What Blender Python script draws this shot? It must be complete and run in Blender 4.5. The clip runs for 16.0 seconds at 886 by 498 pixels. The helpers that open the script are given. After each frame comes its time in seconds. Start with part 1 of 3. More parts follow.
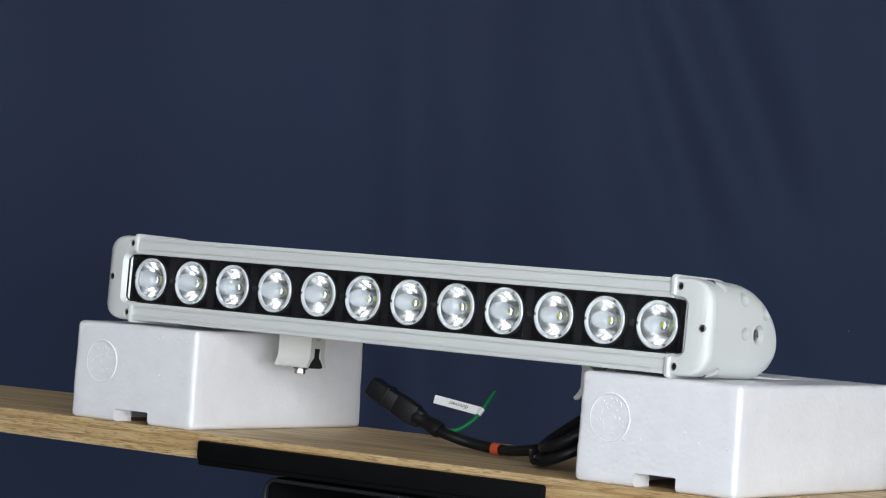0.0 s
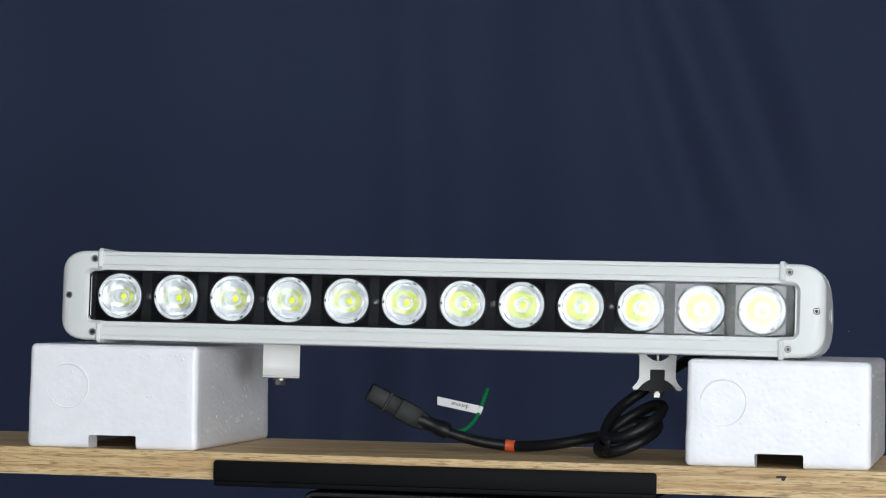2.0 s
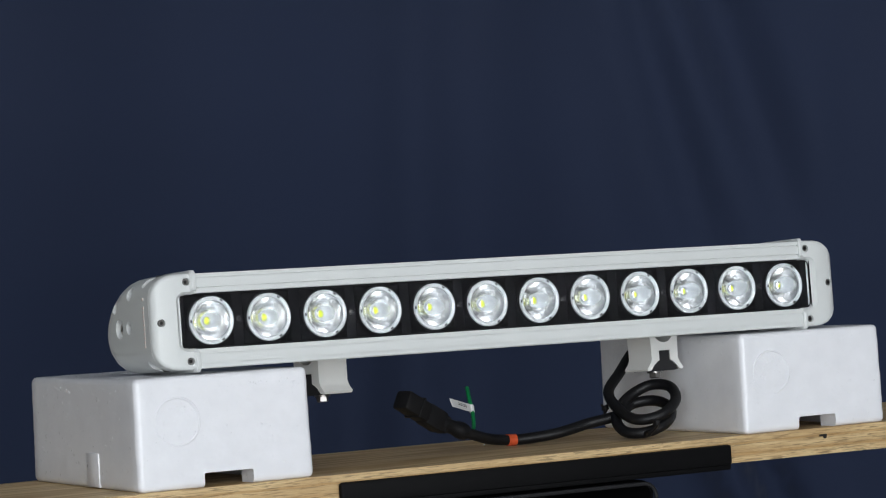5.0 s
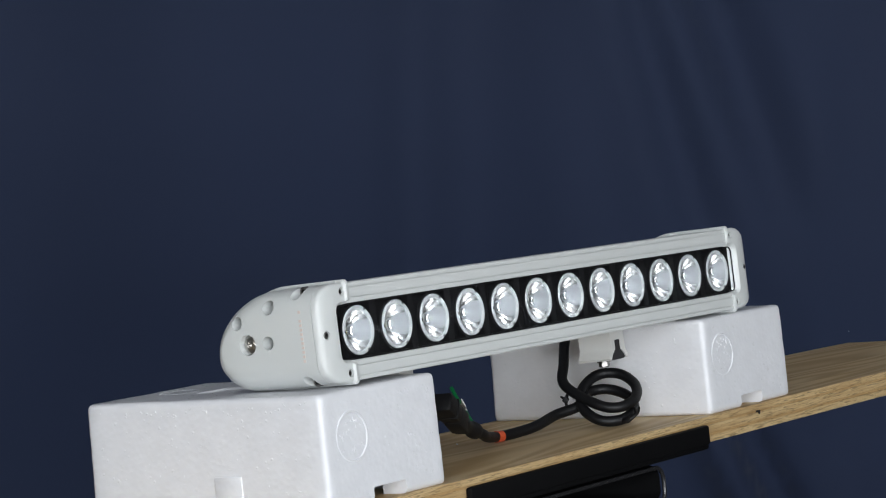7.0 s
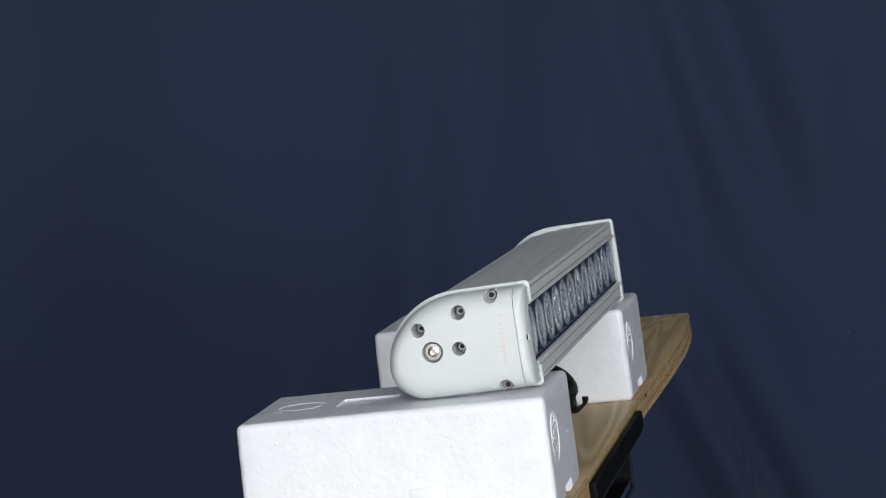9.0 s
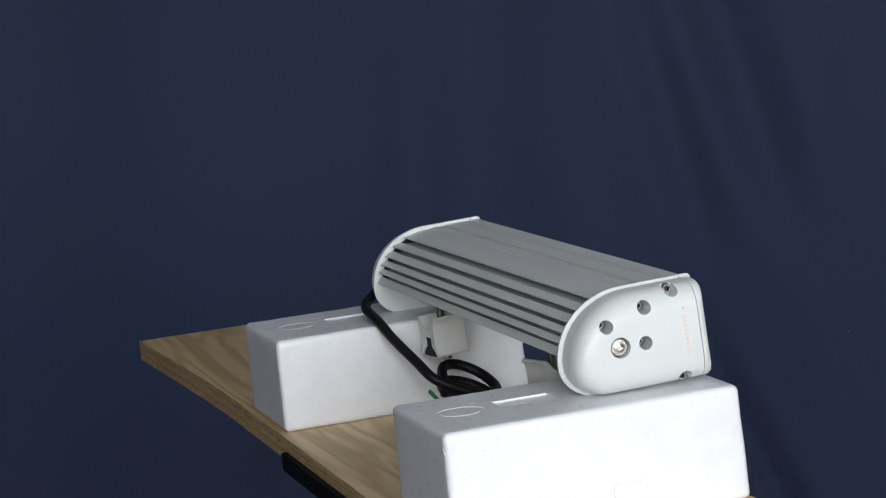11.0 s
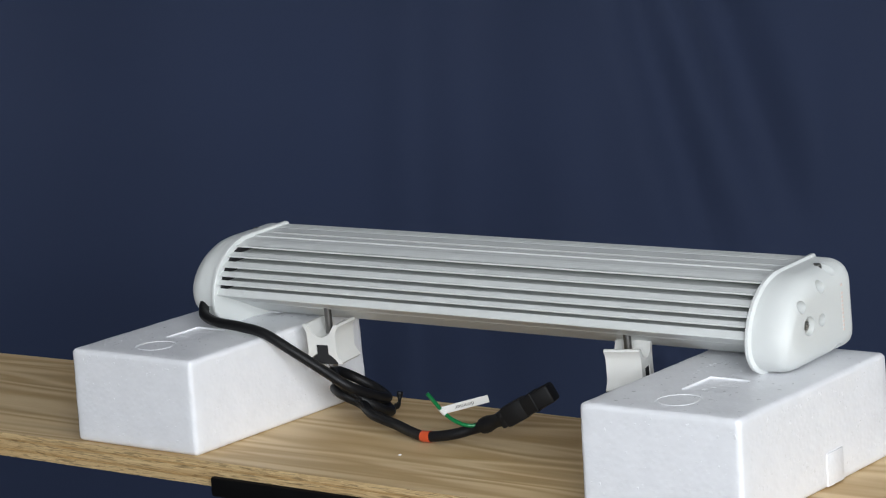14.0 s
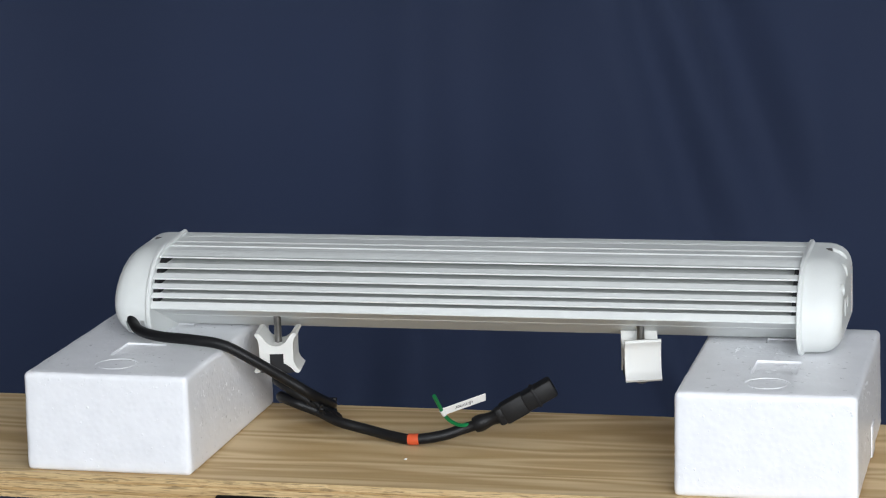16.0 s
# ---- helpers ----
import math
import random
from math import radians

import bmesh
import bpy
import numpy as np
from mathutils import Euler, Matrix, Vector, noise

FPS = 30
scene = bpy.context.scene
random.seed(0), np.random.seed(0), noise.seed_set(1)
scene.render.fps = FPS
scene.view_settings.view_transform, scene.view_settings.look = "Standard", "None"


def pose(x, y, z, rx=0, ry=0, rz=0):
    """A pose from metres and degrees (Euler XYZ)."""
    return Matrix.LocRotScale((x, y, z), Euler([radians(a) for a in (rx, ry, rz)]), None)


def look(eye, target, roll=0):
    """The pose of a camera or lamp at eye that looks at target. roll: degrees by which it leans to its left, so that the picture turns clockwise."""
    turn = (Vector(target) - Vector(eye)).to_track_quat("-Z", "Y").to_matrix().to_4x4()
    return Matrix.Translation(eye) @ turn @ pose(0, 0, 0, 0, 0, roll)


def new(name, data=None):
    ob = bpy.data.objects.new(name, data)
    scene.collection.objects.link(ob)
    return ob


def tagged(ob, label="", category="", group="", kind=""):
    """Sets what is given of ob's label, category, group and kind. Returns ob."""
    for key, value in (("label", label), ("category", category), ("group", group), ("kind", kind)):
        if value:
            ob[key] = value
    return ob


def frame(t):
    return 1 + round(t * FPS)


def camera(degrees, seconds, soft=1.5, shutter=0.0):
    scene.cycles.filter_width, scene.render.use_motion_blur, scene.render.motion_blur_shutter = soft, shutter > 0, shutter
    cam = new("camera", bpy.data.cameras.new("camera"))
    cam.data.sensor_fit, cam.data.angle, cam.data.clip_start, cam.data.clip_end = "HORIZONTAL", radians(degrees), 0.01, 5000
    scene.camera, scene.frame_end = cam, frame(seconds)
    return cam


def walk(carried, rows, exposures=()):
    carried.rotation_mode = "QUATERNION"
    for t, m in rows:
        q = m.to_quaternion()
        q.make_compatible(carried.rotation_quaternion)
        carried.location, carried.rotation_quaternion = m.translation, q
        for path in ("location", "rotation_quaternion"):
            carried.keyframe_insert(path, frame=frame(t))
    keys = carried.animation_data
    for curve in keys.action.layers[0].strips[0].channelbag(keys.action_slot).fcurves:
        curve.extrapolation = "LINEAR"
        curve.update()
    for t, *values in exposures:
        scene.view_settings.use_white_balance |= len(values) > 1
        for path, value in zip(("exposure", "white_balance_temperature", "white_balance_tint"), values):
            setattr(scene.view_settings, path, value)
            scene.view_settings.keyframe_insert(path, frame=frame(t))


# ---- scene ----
cam = camera(18.246, 16.0, soft=1.15)
STILL = pose(0, -2.0418, 1.3368, 84.593, 0.205, 0.355)
walk(cam, [(0.0, STILL), (16.0, STILL)],
     exposures=[(0.0, -0.2), (1.0, -0.25), (2.0, -0.38), (2.6, -0.57), (3.2, -0.68), (3.8, -0.74), (5.2, -0.52), (6.5, -0.41),
                (8.0, -0.38), (9.0, -0.34), (9.5, -0.41), (11.0, -0.36), (12.5, -0.29), (14.5, -0.09), (16.0, -0.06)])

MM = 0.001
AXIS = 1.0      # height of the turntable's origin over the floor

# ---- world and light ----
world = bpy.data.worlds.new("sky")
scene.world = world
world.use_nodes = True
wn = world.node_tree.nodes
sky = wn.new("ShaderNodeTexSky")
sky.sky_type, sky.sun_disc = "NISHITA", False
sky.sun_elevation, sky.sun_rotation = radians(35), radians(150)
wn["Background"].inputs["Strength"].default_value = 0.1
world.node_tree.links.new(sky.outputs[0], wn["Background"].inputs[0])


def area_lamp(name, place, target, w, h, watts, colour):
    data = bpy.data.lights.new(name, "AREA")
    data.shape, data.size, data.size_y, data.energy, data.color = "RECTANGLE", w, h, watts, colour
    ob = new(name, data)
    ob.matrix_world = look(place, target)
    return ob


# ---- materials ----
def material(name, colour, rough=0.5, metal=0.0, var=0.06, scale=40.0, bump=0.0, bump_scale=300.0, **more):
    m = bpy.data.materials.new(name)
    m.use_nodes = True
    nt = m.node_tree
    b = nt.nodes["Principled BSDF"]
    tc = nt.nodes.new("ShaderNodeTexCoord")
    n1 = nt.nodes.new("ShaderNodeTexNoise")
    n1.inputs["Scale"].default_value, n1.inputs["Detail"].default_value = scale, 6
    nt.links.new(tc.outputs["Object"], n1.inputs["Vector"])
    mix = nt.nodes.new("ShaderNodeMix")
    mix.data_type = "RGBA"
    mix.inputs["A"].default_value = (*[max(0, c * (1 - var)) for c in colour], 1)
    mix.inputs["B"].default_value = (*[min(1, c * (1 + var)) for c in colour], 1)
    nt.links.new(n1.outputs["Fac"], mix.inputs["Factor"])
    nt.links.new(mix.outputs["Result"], b.inputs["Base Color"])
    r = nt.nodes.new("ShaderNodeMapRange")
    r.inputs["To Min"].default_value, r.inputs["To Max"].default_value = max(0.02, rough - 0.07), min(1, rough + 0.07)
    nt.links.new(n1.outputs["Fac"], r.inputs["Value"])
    nt.links.new(r.outputs[0], b.inputs["Roughness"])
    b.inputs["Metallic"].default_value = metal
    for key, value in more.items():
        b.inputs[key.replace("_", " ")].default_value = value
    if bump:
        n2 = nt.nodes.new("ShaderNodeTexNoise")
        n2.inputs["Scale"].default_value, n2.inputs["Detail"].default_value = bump_scale, 4
        nt.links.new(tc.outputs["Object"], n2.inputs["Vector"])
        bp = nt.nodes.new("ShaderNodeBump")
        bp.inputs["Strength"].default_value, bp.inputs["Distance"].default_value = bump, 0.0006
        nt.links.new(n2.outputs["Fac"], bp.inputs["Height"])
        nt.links.new(bp.outputs[0], b.inputs["Normal"])
    return m


WHITE_PAINT = material("white_powder_coat", (0.705, 0.725, 0.715), 0.42, var=0.03, bump=0.12, bump_scale=900)
BRACKET_PAINT = material("bracket_powder_coat", (0.74, 0.74, 0.72), 0.45, var=0.04, bump=0.15, bump_scale=900)
BLACK_PANEL = material("black_panel", (0.006, 0.006, 0.007), 0.85, var=0.2, Specular_IOR_Level=0.12)
BLACK_STEEL = material("black_steel", (0.004, 0.004, 0.0045), 0.65, var=0.25, bump=0.3, bump_scale=700, Specular_IOR_Level=0.12)
BEZEL = material("glossy_black_bezel", (0.005, 0.005, 0.006), 0.03, var=0.2, Specular_IOR_Level=0.35)
RUBBER = material("black_cable_jacket", (0.006, 0.006, 0.007), 0.45, var=0.25, bump=0.3, bump_scale=500, Specular_IOR_Level=0.28)
GLOSS_BLACK = material("glossy_black", (0.02, 0.02, 0.022), 0.25, var=0.1)
PAD = material("rubber_pad", (0.02, 0.02, 0.022), 0.7, var=0.2, Specular_IOR_Level=0.25)
CONNECTOR = material("connector_plastic", (0.008, 0.008, 0.009), 0.5, var=0.15, bump=0.3, bump_scale=900, Specular_IOR_Level=0.25)
TAPE = material("orange_tape", (0.62, 0.09, 0.03), 0.3, var=0.15, scale=200)
GREEN = material("green_wire_jacket", (0.0, 0.16, 0.045), 0.35, var=0.1)
PAPER = material("white_label", (0.78, 0.78, 0.78), 0.55, var=0.03)
INK = material("black_ink", (0.02, 0.02, 0.02), 0.7)
BRIGHT_STEEL = material("polished_steel", (0.62, 0.6, 0.57), 0.3, metal=1.0, var=0.08, scale=300)
STAMP = material("faded_orange_stamp", (0.75, 0.65, 0.595), 0.5, var=0.15, scale=600)
STEEL = material("stainless_steel", (0.26, 0.25, 0.24), 0.35, metal=1.0, var=0.1, scale=300)
# Near-black colour that stands in for the shade inside holes.
HOLE_SHADE = material("painted_hole_shade", (0.01, 0.009, 0.008), 0.6)
RIM = material("lens_rim_clear", (0.42, 0.44, 0.45), 0.25, var=0.04, scale=300)
CUP = material("white_lens_cup", (0.3, 0.315, 0.33), 0.45, var=0.03, scale=200)
PHOSPHOR = material("yellow_phosphor", (0.5, 0.56, 0.012), 0.6, var=0.03)
CHIP = material("led_grey_base", (0.3, 0.3, 0.3), 0.4, var=0.05)
WALL = material("wall_paint", (0.13, 0.13, 0.128), 0.8, var=0.05, scale=3, bump=0.2, bump_scale=120)
CEIL = material("ceiling_paint", (0.75, 0.75, 0.75), 0.85, var=0.05, scale=3)
FLOOR = material("floor_concrete", (0.16, 0.15, 0.14), 0.7, var=0.25, scale=5, bump=0.3, bump_scale=60)


def glass(name, ior, rough=0.0, tint=(1, 1, 1), gloss=0.5):
    m = bpy.data.materials.new(name)
    m.use_nodes = True
    b = m.node_tree.nodes["Principled BSDF"]
    b.inputs["Base Color"].default_value = (*tint, 1)
    b.inputs["Transmission Weight"].default_value = 1
    b.inputs["Roughness"].default_value = rough
    b.inputs["IOR"].default_value = ior
    b.inputs["Specular IOR Level"].default_value = gloss
    return m


COVER_GLASS = glass("clear_cover", 1.19)
OPTIC = glass("clear_acrylic_lens", 1.49, 0.16, (0.88, 0.9, 0.91), 0.3)


def foam_material():
    """White expanded polystyrene: fused beads with small pits."""
    m = material("white_polystyrene", (0.865, 0.87, 0.9), 0.36, var=0.06, scale=70)
    nt = m.node_tree
    b = nt.nodes["Principled BSDF"]
    tc = nt.nodes["Texture Coordinate"]
    v = nt.nodes.new("ShaderNodeTexVoronoi")
    v.feature = "DISTANCE_TO_EDGE"
    v.inputs["Scale"].default_value = 260
    nt.links.new(tc.outputs["Object"], v.inputs["Vector"])
    ramp = nt.nodes.new("ShaderNodeMapRange")
    ramp.inputs["From Max"].default_value = 0.12
    nt.links.new(v.outputs["Distance"], ramp.inputs["Value"])
    pit = nt.nodes.new("ShaderNodeTexVoronoi")
    pit.inputs["Scale"].default_value = 210
    nt.links.new(tc.outputs["Object"], pit.inputs["Vector"])
    pr = nt.nodes.new("ShaderNodeMapRange")
    pr.inputs["From Max"].default_value, pr.inputs["To Max"].default_value = 0.6, 0.27
    nt.links.new(pit.outputs["Distance"], pr.inputs["Value"])
    n = nt.nodes.new("ShaderNodeTexNoise")
    n.inputs["Scale"].default_value = 22
    nt.links.new(tc.outputs["Object"], n.inputs["Vector"])
    a1 = nt.nodes.new("ShaderNodeMath")
    a1.operation = "MULTIPLY_ADD"
    a1.inputs[1].default_value = 0.025
    nt.links.new(ramp.outputs[0], a1.inputs[0])
    nt.links.new(pr.outputs[0], a1.inputs[2])
    a2 = nt.nodes.new("ShaderNodeMath")
    a2.operation = "MULTIPLY_ADD"
    a2.inputs[1].default_value = 1.7
    nt.links.new(n.outputs["Fac"], a2.inputs[0])
    nt.links.new(a1.outputs[0], a2.inputs[2])
    bp = nt.nodes.new("ShaderNodeBump")
    bp.inputs["Strength"].default_value, bp.inputs["Distance"].default_value = 0.7, 0.0006
    nt.links.new(a2.outputs[0], bp.inputs["Height"])
    nt.links.new(bp.outputs[0], b.inputs["Normal"])
    bead = nt.nodes.new("ShaderNodeTexVoronoi")
    bead.inputs["Scale"].default_value = 165
    warp = nt.nodes.new("ShaderNodeTexNoise")
    warp.inputs["Scale"].default_value = 350
    nt.links.new(tc.outputs["Object"], warp.inputs["Vector"])
    bent = nt.nodes.new("ShaderNodeMix")
    bent.data_type = "RGBA"
    bent.blend_type = "LINEAR_LIGHT"
    bent.inputs["Factor"].default_value = 0.0035
    nt.links.new(tc.outputs["Object"], bent.inputs["A"])
    nt.links.new(warp.outputs["Color"], bent.inputs["B"])
    nt.links.new(bent.outputs["Result"], bead.inputs["Vector"])
    near = nt.nodes.new("ShaderNodeMapRange")
    near.inputs["From Max"].default_value = 0.27
    near.inputs["To Min"].default_value, near.inputs["To Max"].default_value = 1.0, 0.0
    nt.links.new(bead.outputs["Distance"], near.inputs["Value"])
    pick = nt.nodes.new("ShaderNodeSeparateColor")
    nt.links.new(bead.outputs["Color"], pick.inputs[0])
    few = nt.nodes.new("ShaderNodeMath")
    few.operation = "LESS_THAN"
    few.inputs[1].default_value = 0.34
    nt.links.new(pick.outputs[0], few.inputs[0])
    both = nt.nodes.new("ShaderNodeMath")
    both.operation = "MULTIPLY"
    nt.links.new(near.outputs[0], both.inputs[0])
    nt.links.new(few.outputs[0], both.inputs[1])
    gloss = nt.nodes.new("ShaderNodeMapRange")
    gloss.inputs["To Min"].default_value, gloss.inputs["To Max"].default_value = 0.33, 0.12
    nt.links.new(both.outputs[0], gloss.inputs["Value"])
    nt.links.new(gloss.outputs[0], b.inputs["Roughness"])
    # The sparkle of single beads is painted into the base colour as pale flecks.
    painted_glint = nt.nodes.new("ShaderNodeMix")
    painted_glint.data_type = "RGBA"
    nt.links.new(both.outputs[0], painted_glint.inputs["Factor"])
    nt.links.new(nt.nodes["Mix"].outputs["Result"], painted_glint.inputs["A"])
    painted_glint.inputs["B"].default_value = (0.98, 0.985, 1.0, 1)
    nt.links.new(painted_glint.outputs["Result"], b.inputs["Base Color"])
    shine = nt.nodes.new("ShaderNodeMapRange")
    shine.inputs["To Min"].default_value, shine.inputs["To Max"].default_value = 0.5, 1.0
    nt.links.new(both.outputs[0], shine.inputs["Value"])
    nt.links.new(shine.outputs[0], b.inputs["Specular IOR Level"])
    a3 = nt.nodes.new("ShaderNodeMath")
    a3.operation = "MULTIPLY_ADD"
    a3.inputs[1].default_value = 0.15
    nt.links.new(both.outputs[0], a3.inputs[0])
    nt.links.new(a2.outputs[0], a3.inputs[2])
    nt.links.new(a3.outputs[0], bp.inputs["Height"])
    b.inputs["Subsurface Weight"].default_value = 0.15
    b.inputs["Subsurface Radius"].default_value = (0.006, 0.006, 0.006)
    return m


FOAM = foam_material()


def wood_material(name, light, dark, along, squeeze, contrast=1.0, flecks=0.0):
    """Plywood: long wavy grain along x."""
    m = bpy.data.materials.new(name)
    m.use_nodes = True
    nt = m.node_tree
    b = nt.nodes["Principled BSDF"]
    tc = nt.nodes.new("ShaderNodeTexCoord")
    mp = nt.nodes.new("ShaderNodeMapping")
    mp.inputs["Scale"].default_value = (along, squeeze, squeeze)
    nt.links.new(tc.outputs["Object"], mp.inputs["Vector"])
    n0 = nt.nodes.new("ShaderNodeTexNoise")
    n0.inputs["Scale"].default_value, n0.inputs["Detail"].default_value, n0.inputs["Distortion"].default_value = 1.0, 3, 0.6
    nt.links.new(mp.outputs[0], n0.inputs["Vector"])
    wv = nt.nodes.new("ShaderNodeMath")
    wv.operation = "MULTIPLY"
    wv.inputs[1].default_value = 88
    nt.links.new(n0.outputs["Fac"], wv.inputs[0])
    sn = nt.nodes.new("ShaderNodeMath")
    sn.operation = "SINE"
    nt.links.new(wv.outputs[0], sn.inputs[0])
    fine = nt.nodes.new("ShaderNodeTexNoise")
    mp2 = nt.nodes.new("ShaderNodeMapping")
    mp2.inputs["Scale"].default_value = (12, 500, 500)
    nt.links.new(tc.outputs["Object"], mp2.inputs["Vector"])
    nt.links.new(mp2.outputs[0], fine.inputs["Vector"])
    fine.inputs["Scale"].default_value, fine.inputs["Detail"].default_value = 1.0, 5
    rg = nt.nodes.new("ShaderNodeMapRange")
    rg.inputs["From Min"].default_value, rg.inputs["From Max"].default_value = -1, 1
    rg.inputs["To Min"].default_value, rg.inputs["To Max"].default_value = 0.5 - 0.3 * contrast, 0.5 + 0.3 * contrast
    nt.links.new(sn.outputs[0], rg.inputs["Value"])
    ad = nt.nodes.new("ShaderNodeMath")
    ad.operation = "MULTIPLY_ADD"
    ad.inputs[1].default_value = 0.38
    nt.links.new(fine.outputs["Fac"], ad.inputs[0])
    nt.links.new(rg.outputs[0], ad.inputs[2])
    sb = nt.nodes.new("ShaderNodeMath")
    sb.operation = "SUBTRACT"
    sb.inputs[1].default_value = 0.19
    sb.use_clamp = True
    nt.links.new(ad.outputs[0], sb.inputs[0])
    mix = nt.nodes.new("ShaderNodeMix")
    mix.data_type = "RGBA"
    mix.inputs["A"].default_value, mix.inputs["B"].default_value = (*light, 1), (*dark, 1)
    nt.links.new(sb.outputs[0], mix.inputs["Factor"])
    paint = mix.outputs["Result"]
    # torn fibres: short dark streaks and larger reddish patches
    for size, lo, hi, hue, amount in (((70, 300, 1000), 0.53, 0.63, (0.1, 0.06, 0.025), flecks), ((14, 60, 200), 0.5, 0.66, (0.42, 0.24, 0.09), 0.6 * flecks), ((5, 40, 40), 0.5, 0.7, (0.3, 0.2, 0.1), 0.2)):
        mp3 = nt.nodes.new("ShaderNodeMapping")
        mp3.inputs["Scale"].default_value = size
        nt.links.new(tc.outputs["Object"], mp3.inputs["Vector"])
        n3 = nt.nodes.new("ShaderNodeTexNoise")
        n3.inputs["Scale"].default_value, n3.inputs["Detail"].default_value, n3.inputs["Distortion"].default_value = 1.0, 4, 0.5
        nt.links.new(mp3.outputs[0], n3.inputs["Vector"])
        r3 = nt.nodes.new("ShaderNodeMapRange")
        r3.inputs["From Min"].default_value, r3.inputs["From Max"].default_value, r3.inputs["To Max"].default_value = lo, hi, amount
        nt.links.new(n3.outputs["Fac"], r3.inputs["Value"])
        mx = nt.nodes.new("ShaderNodeMix")
        mx.data_type = "RGBA"
        mx.inputs["B"].default_value = (*hue, 1)
        nt.links.new(paint, mx.inputs["A"])
        nt.links.new(r3.outputs[0], mx.inputs["Factor"])
        paint = mx.outputs["Result"]
    nt.links.new(paint, b.inputs["Base Color"])
    b.inputs["Roughness"].default_value = 0.55
    bp = nt.nodes.new("ShaderNodeBump")
    bp.inputs["Strength"].default_value, bp.inputs["Distance"].default_value = 0.25, 0.0005
    nt.links.new(fine.outputs["Fac"], bp.inputs["Height"])
    nt.links.new(bp.outputs[0], b.inputs["Normal"])
    return m


WOOD_TOP = wood_material("plywood_veneer", (0.76, 0.58, 0.34), (0.52, 0.34, 0.15), 0.9, 9, 1.4)
WOOD_LIGHT = wood_material("plywood_light_layer", (0.72, 0.54, 0.29), (0.52, 0.35, 0.17), 3.5, 160, 1.2, 0.6)
WOOD_DARK = wood_material("plywood_dark_layer", (0.6, 0.4, 0.19), (0.42, 0.26, 0.1), 3.5, 160, 1.2, 0.6)


def cloth_material():
    m = material("navy_cloth", (0.0145, 0.0264, 0.0695), 0.85, var=0.12, scale=2.5, bump=0.4, bump_scale=1400,
                 Sheen_Weight=0.15)
    return m


CLOTH = cloth_material()


# ---- mesh helpers ----
def finish(name, bm, mat, smooth=True, angle=35):
    me = bpy.data.meshes.new(name)
    bmesh.ops.recalc_face_normals(bm, faces=bm.faces[:])
    if smooth:
        for f in bm.faces:
            f.smooth = True
        for e in bm.edges:
            if len(e.link_faces) == 2 and e.calc_face_angle(0) > radians(angle):
                e.smooth = False
    bm.to_mesh(me)
    bm.free()
    me.materials.append(mat)
    return me


def part(name, bm, mat, parent, label="", smooth=True, m=None):
    ob = new(name, finish(name, bm, mat, smooth))
    ob.parent = parent
    if m is not None:
        ob.matrix_basis = m
    return tagged(ob, label=label)


def share(name, mesh, parent, m):
    ob = new(name, mesh)
    ob.parent, ob.matrix_basis = parent, m
    return ob


def box(bm, x0, x1, y0, y1, z0, z1, bevel=0.0, segments=2):
    r = bmesh.ops.create_cube(bm, size=1.0)
    vs = r["verts"]
    for v in vs:
        v.co = Vector(((x0 + x1) / 2 + v.co.x * (x1 - x0), (y0 + y1) / 2 + v.co.y * (y1 - y0), (z0 + z1) / 2 + v.co.z * (z1 - z0)))
    if bevel:
        es = list({e for v in vs for e in v.link_edges})
        bmesh.ops.bevel(bm, geom=es, offset=bevel, segments=segments, profile=0.5, affect="EDGES")
    return bm


def turned(bm, profile, m=Matrix(), n=32, cap=True):
    """A solid of revolution round z from (radius, height) pairs."""
    rings = []
    for r, z in profile:
        rings.append([bm.verts.new(m @ Vector((r * math.cos(2 * math.pi * k / n), r * math.sin(2 * math.pi * k / n), z))) for k in range(n)])
    for a, b in zip(rings, rings[1:]):
        for k in range(n):
            bm.faces.new((a[k], a[(k + 1) % n], b[(k + 1) % n], b[k]))
    if cap:
        for ring in (rings[0], rings[-1]):
            bm.faces.new(ring)
    return bm


def smooth_path(points, steps=8):
    ps = [Vector(p) for p in points]
    ps = [2 * ps[0] - ps[1]] + ps + [2 * ps[-1] - ps[-2]]
    out = []
    for i in range(1, len(ps) - 2):
        a, b, c, d = ps[i - 1:i + 3]
        for k in range(steps):
            u = k / steps
            out.append(0.5 * ((2 * b) + (c - a) * u + (2 * a - 5 * b + 4 * c - d) * u * u + (3 * b - a - 3 * c + d) * u ** 3))
    out.append(ps[-2])
    return out


def tube(bm, path, radius, n=14):
    """A round tube along a path; radius is a number or a function of the share of the path."""
    side = None
    rings = []
    for i, p in enumerate(path):
        way = (path[min(i + 1, len(path) - 1)] - path[max(i - 1, 0)]).normalized()
        if side is None:
            side = way.orthogonal().normalized()
        side = (side - way * side.dot(way)).normalized()
        up = way.cross(side)
        r = radius(i / (len(path) - 1)) if callable(radius) else radius
        rings.append([bm.verts.new(p + r * (math.cos(2 * math.pi * k / n) * side + math.sin(2 * math.pi * k / n) * up)) for k in range(n)])
    for a, b in zip(rings, rings[1:]):
        for k in range(n):
            bm.faces.new((a[k], a[(k + 1) % n], b[(k + 1) % n], b[k]))
    bm.faces.new(rings[0])
    bm.faces.new(rings[-1])
    return bm


def extrude_x(bm, outline, x0, x1):
    """A closed (y, z) outline as a prism along x."""
    a = [bm.verts.new((x0, y, z)) for y, z in outline]
    b = [bm.verts.new((x1, y, z)) for y, z in outline]
    n = len(outline)
    for k in range(n):
        bm.faces.new((a[k], a[(k + 1) % n], b[(k + 1) % n], b[k]))
    bm.faces.new(a)
    bm.faces.new(b)
    return bm


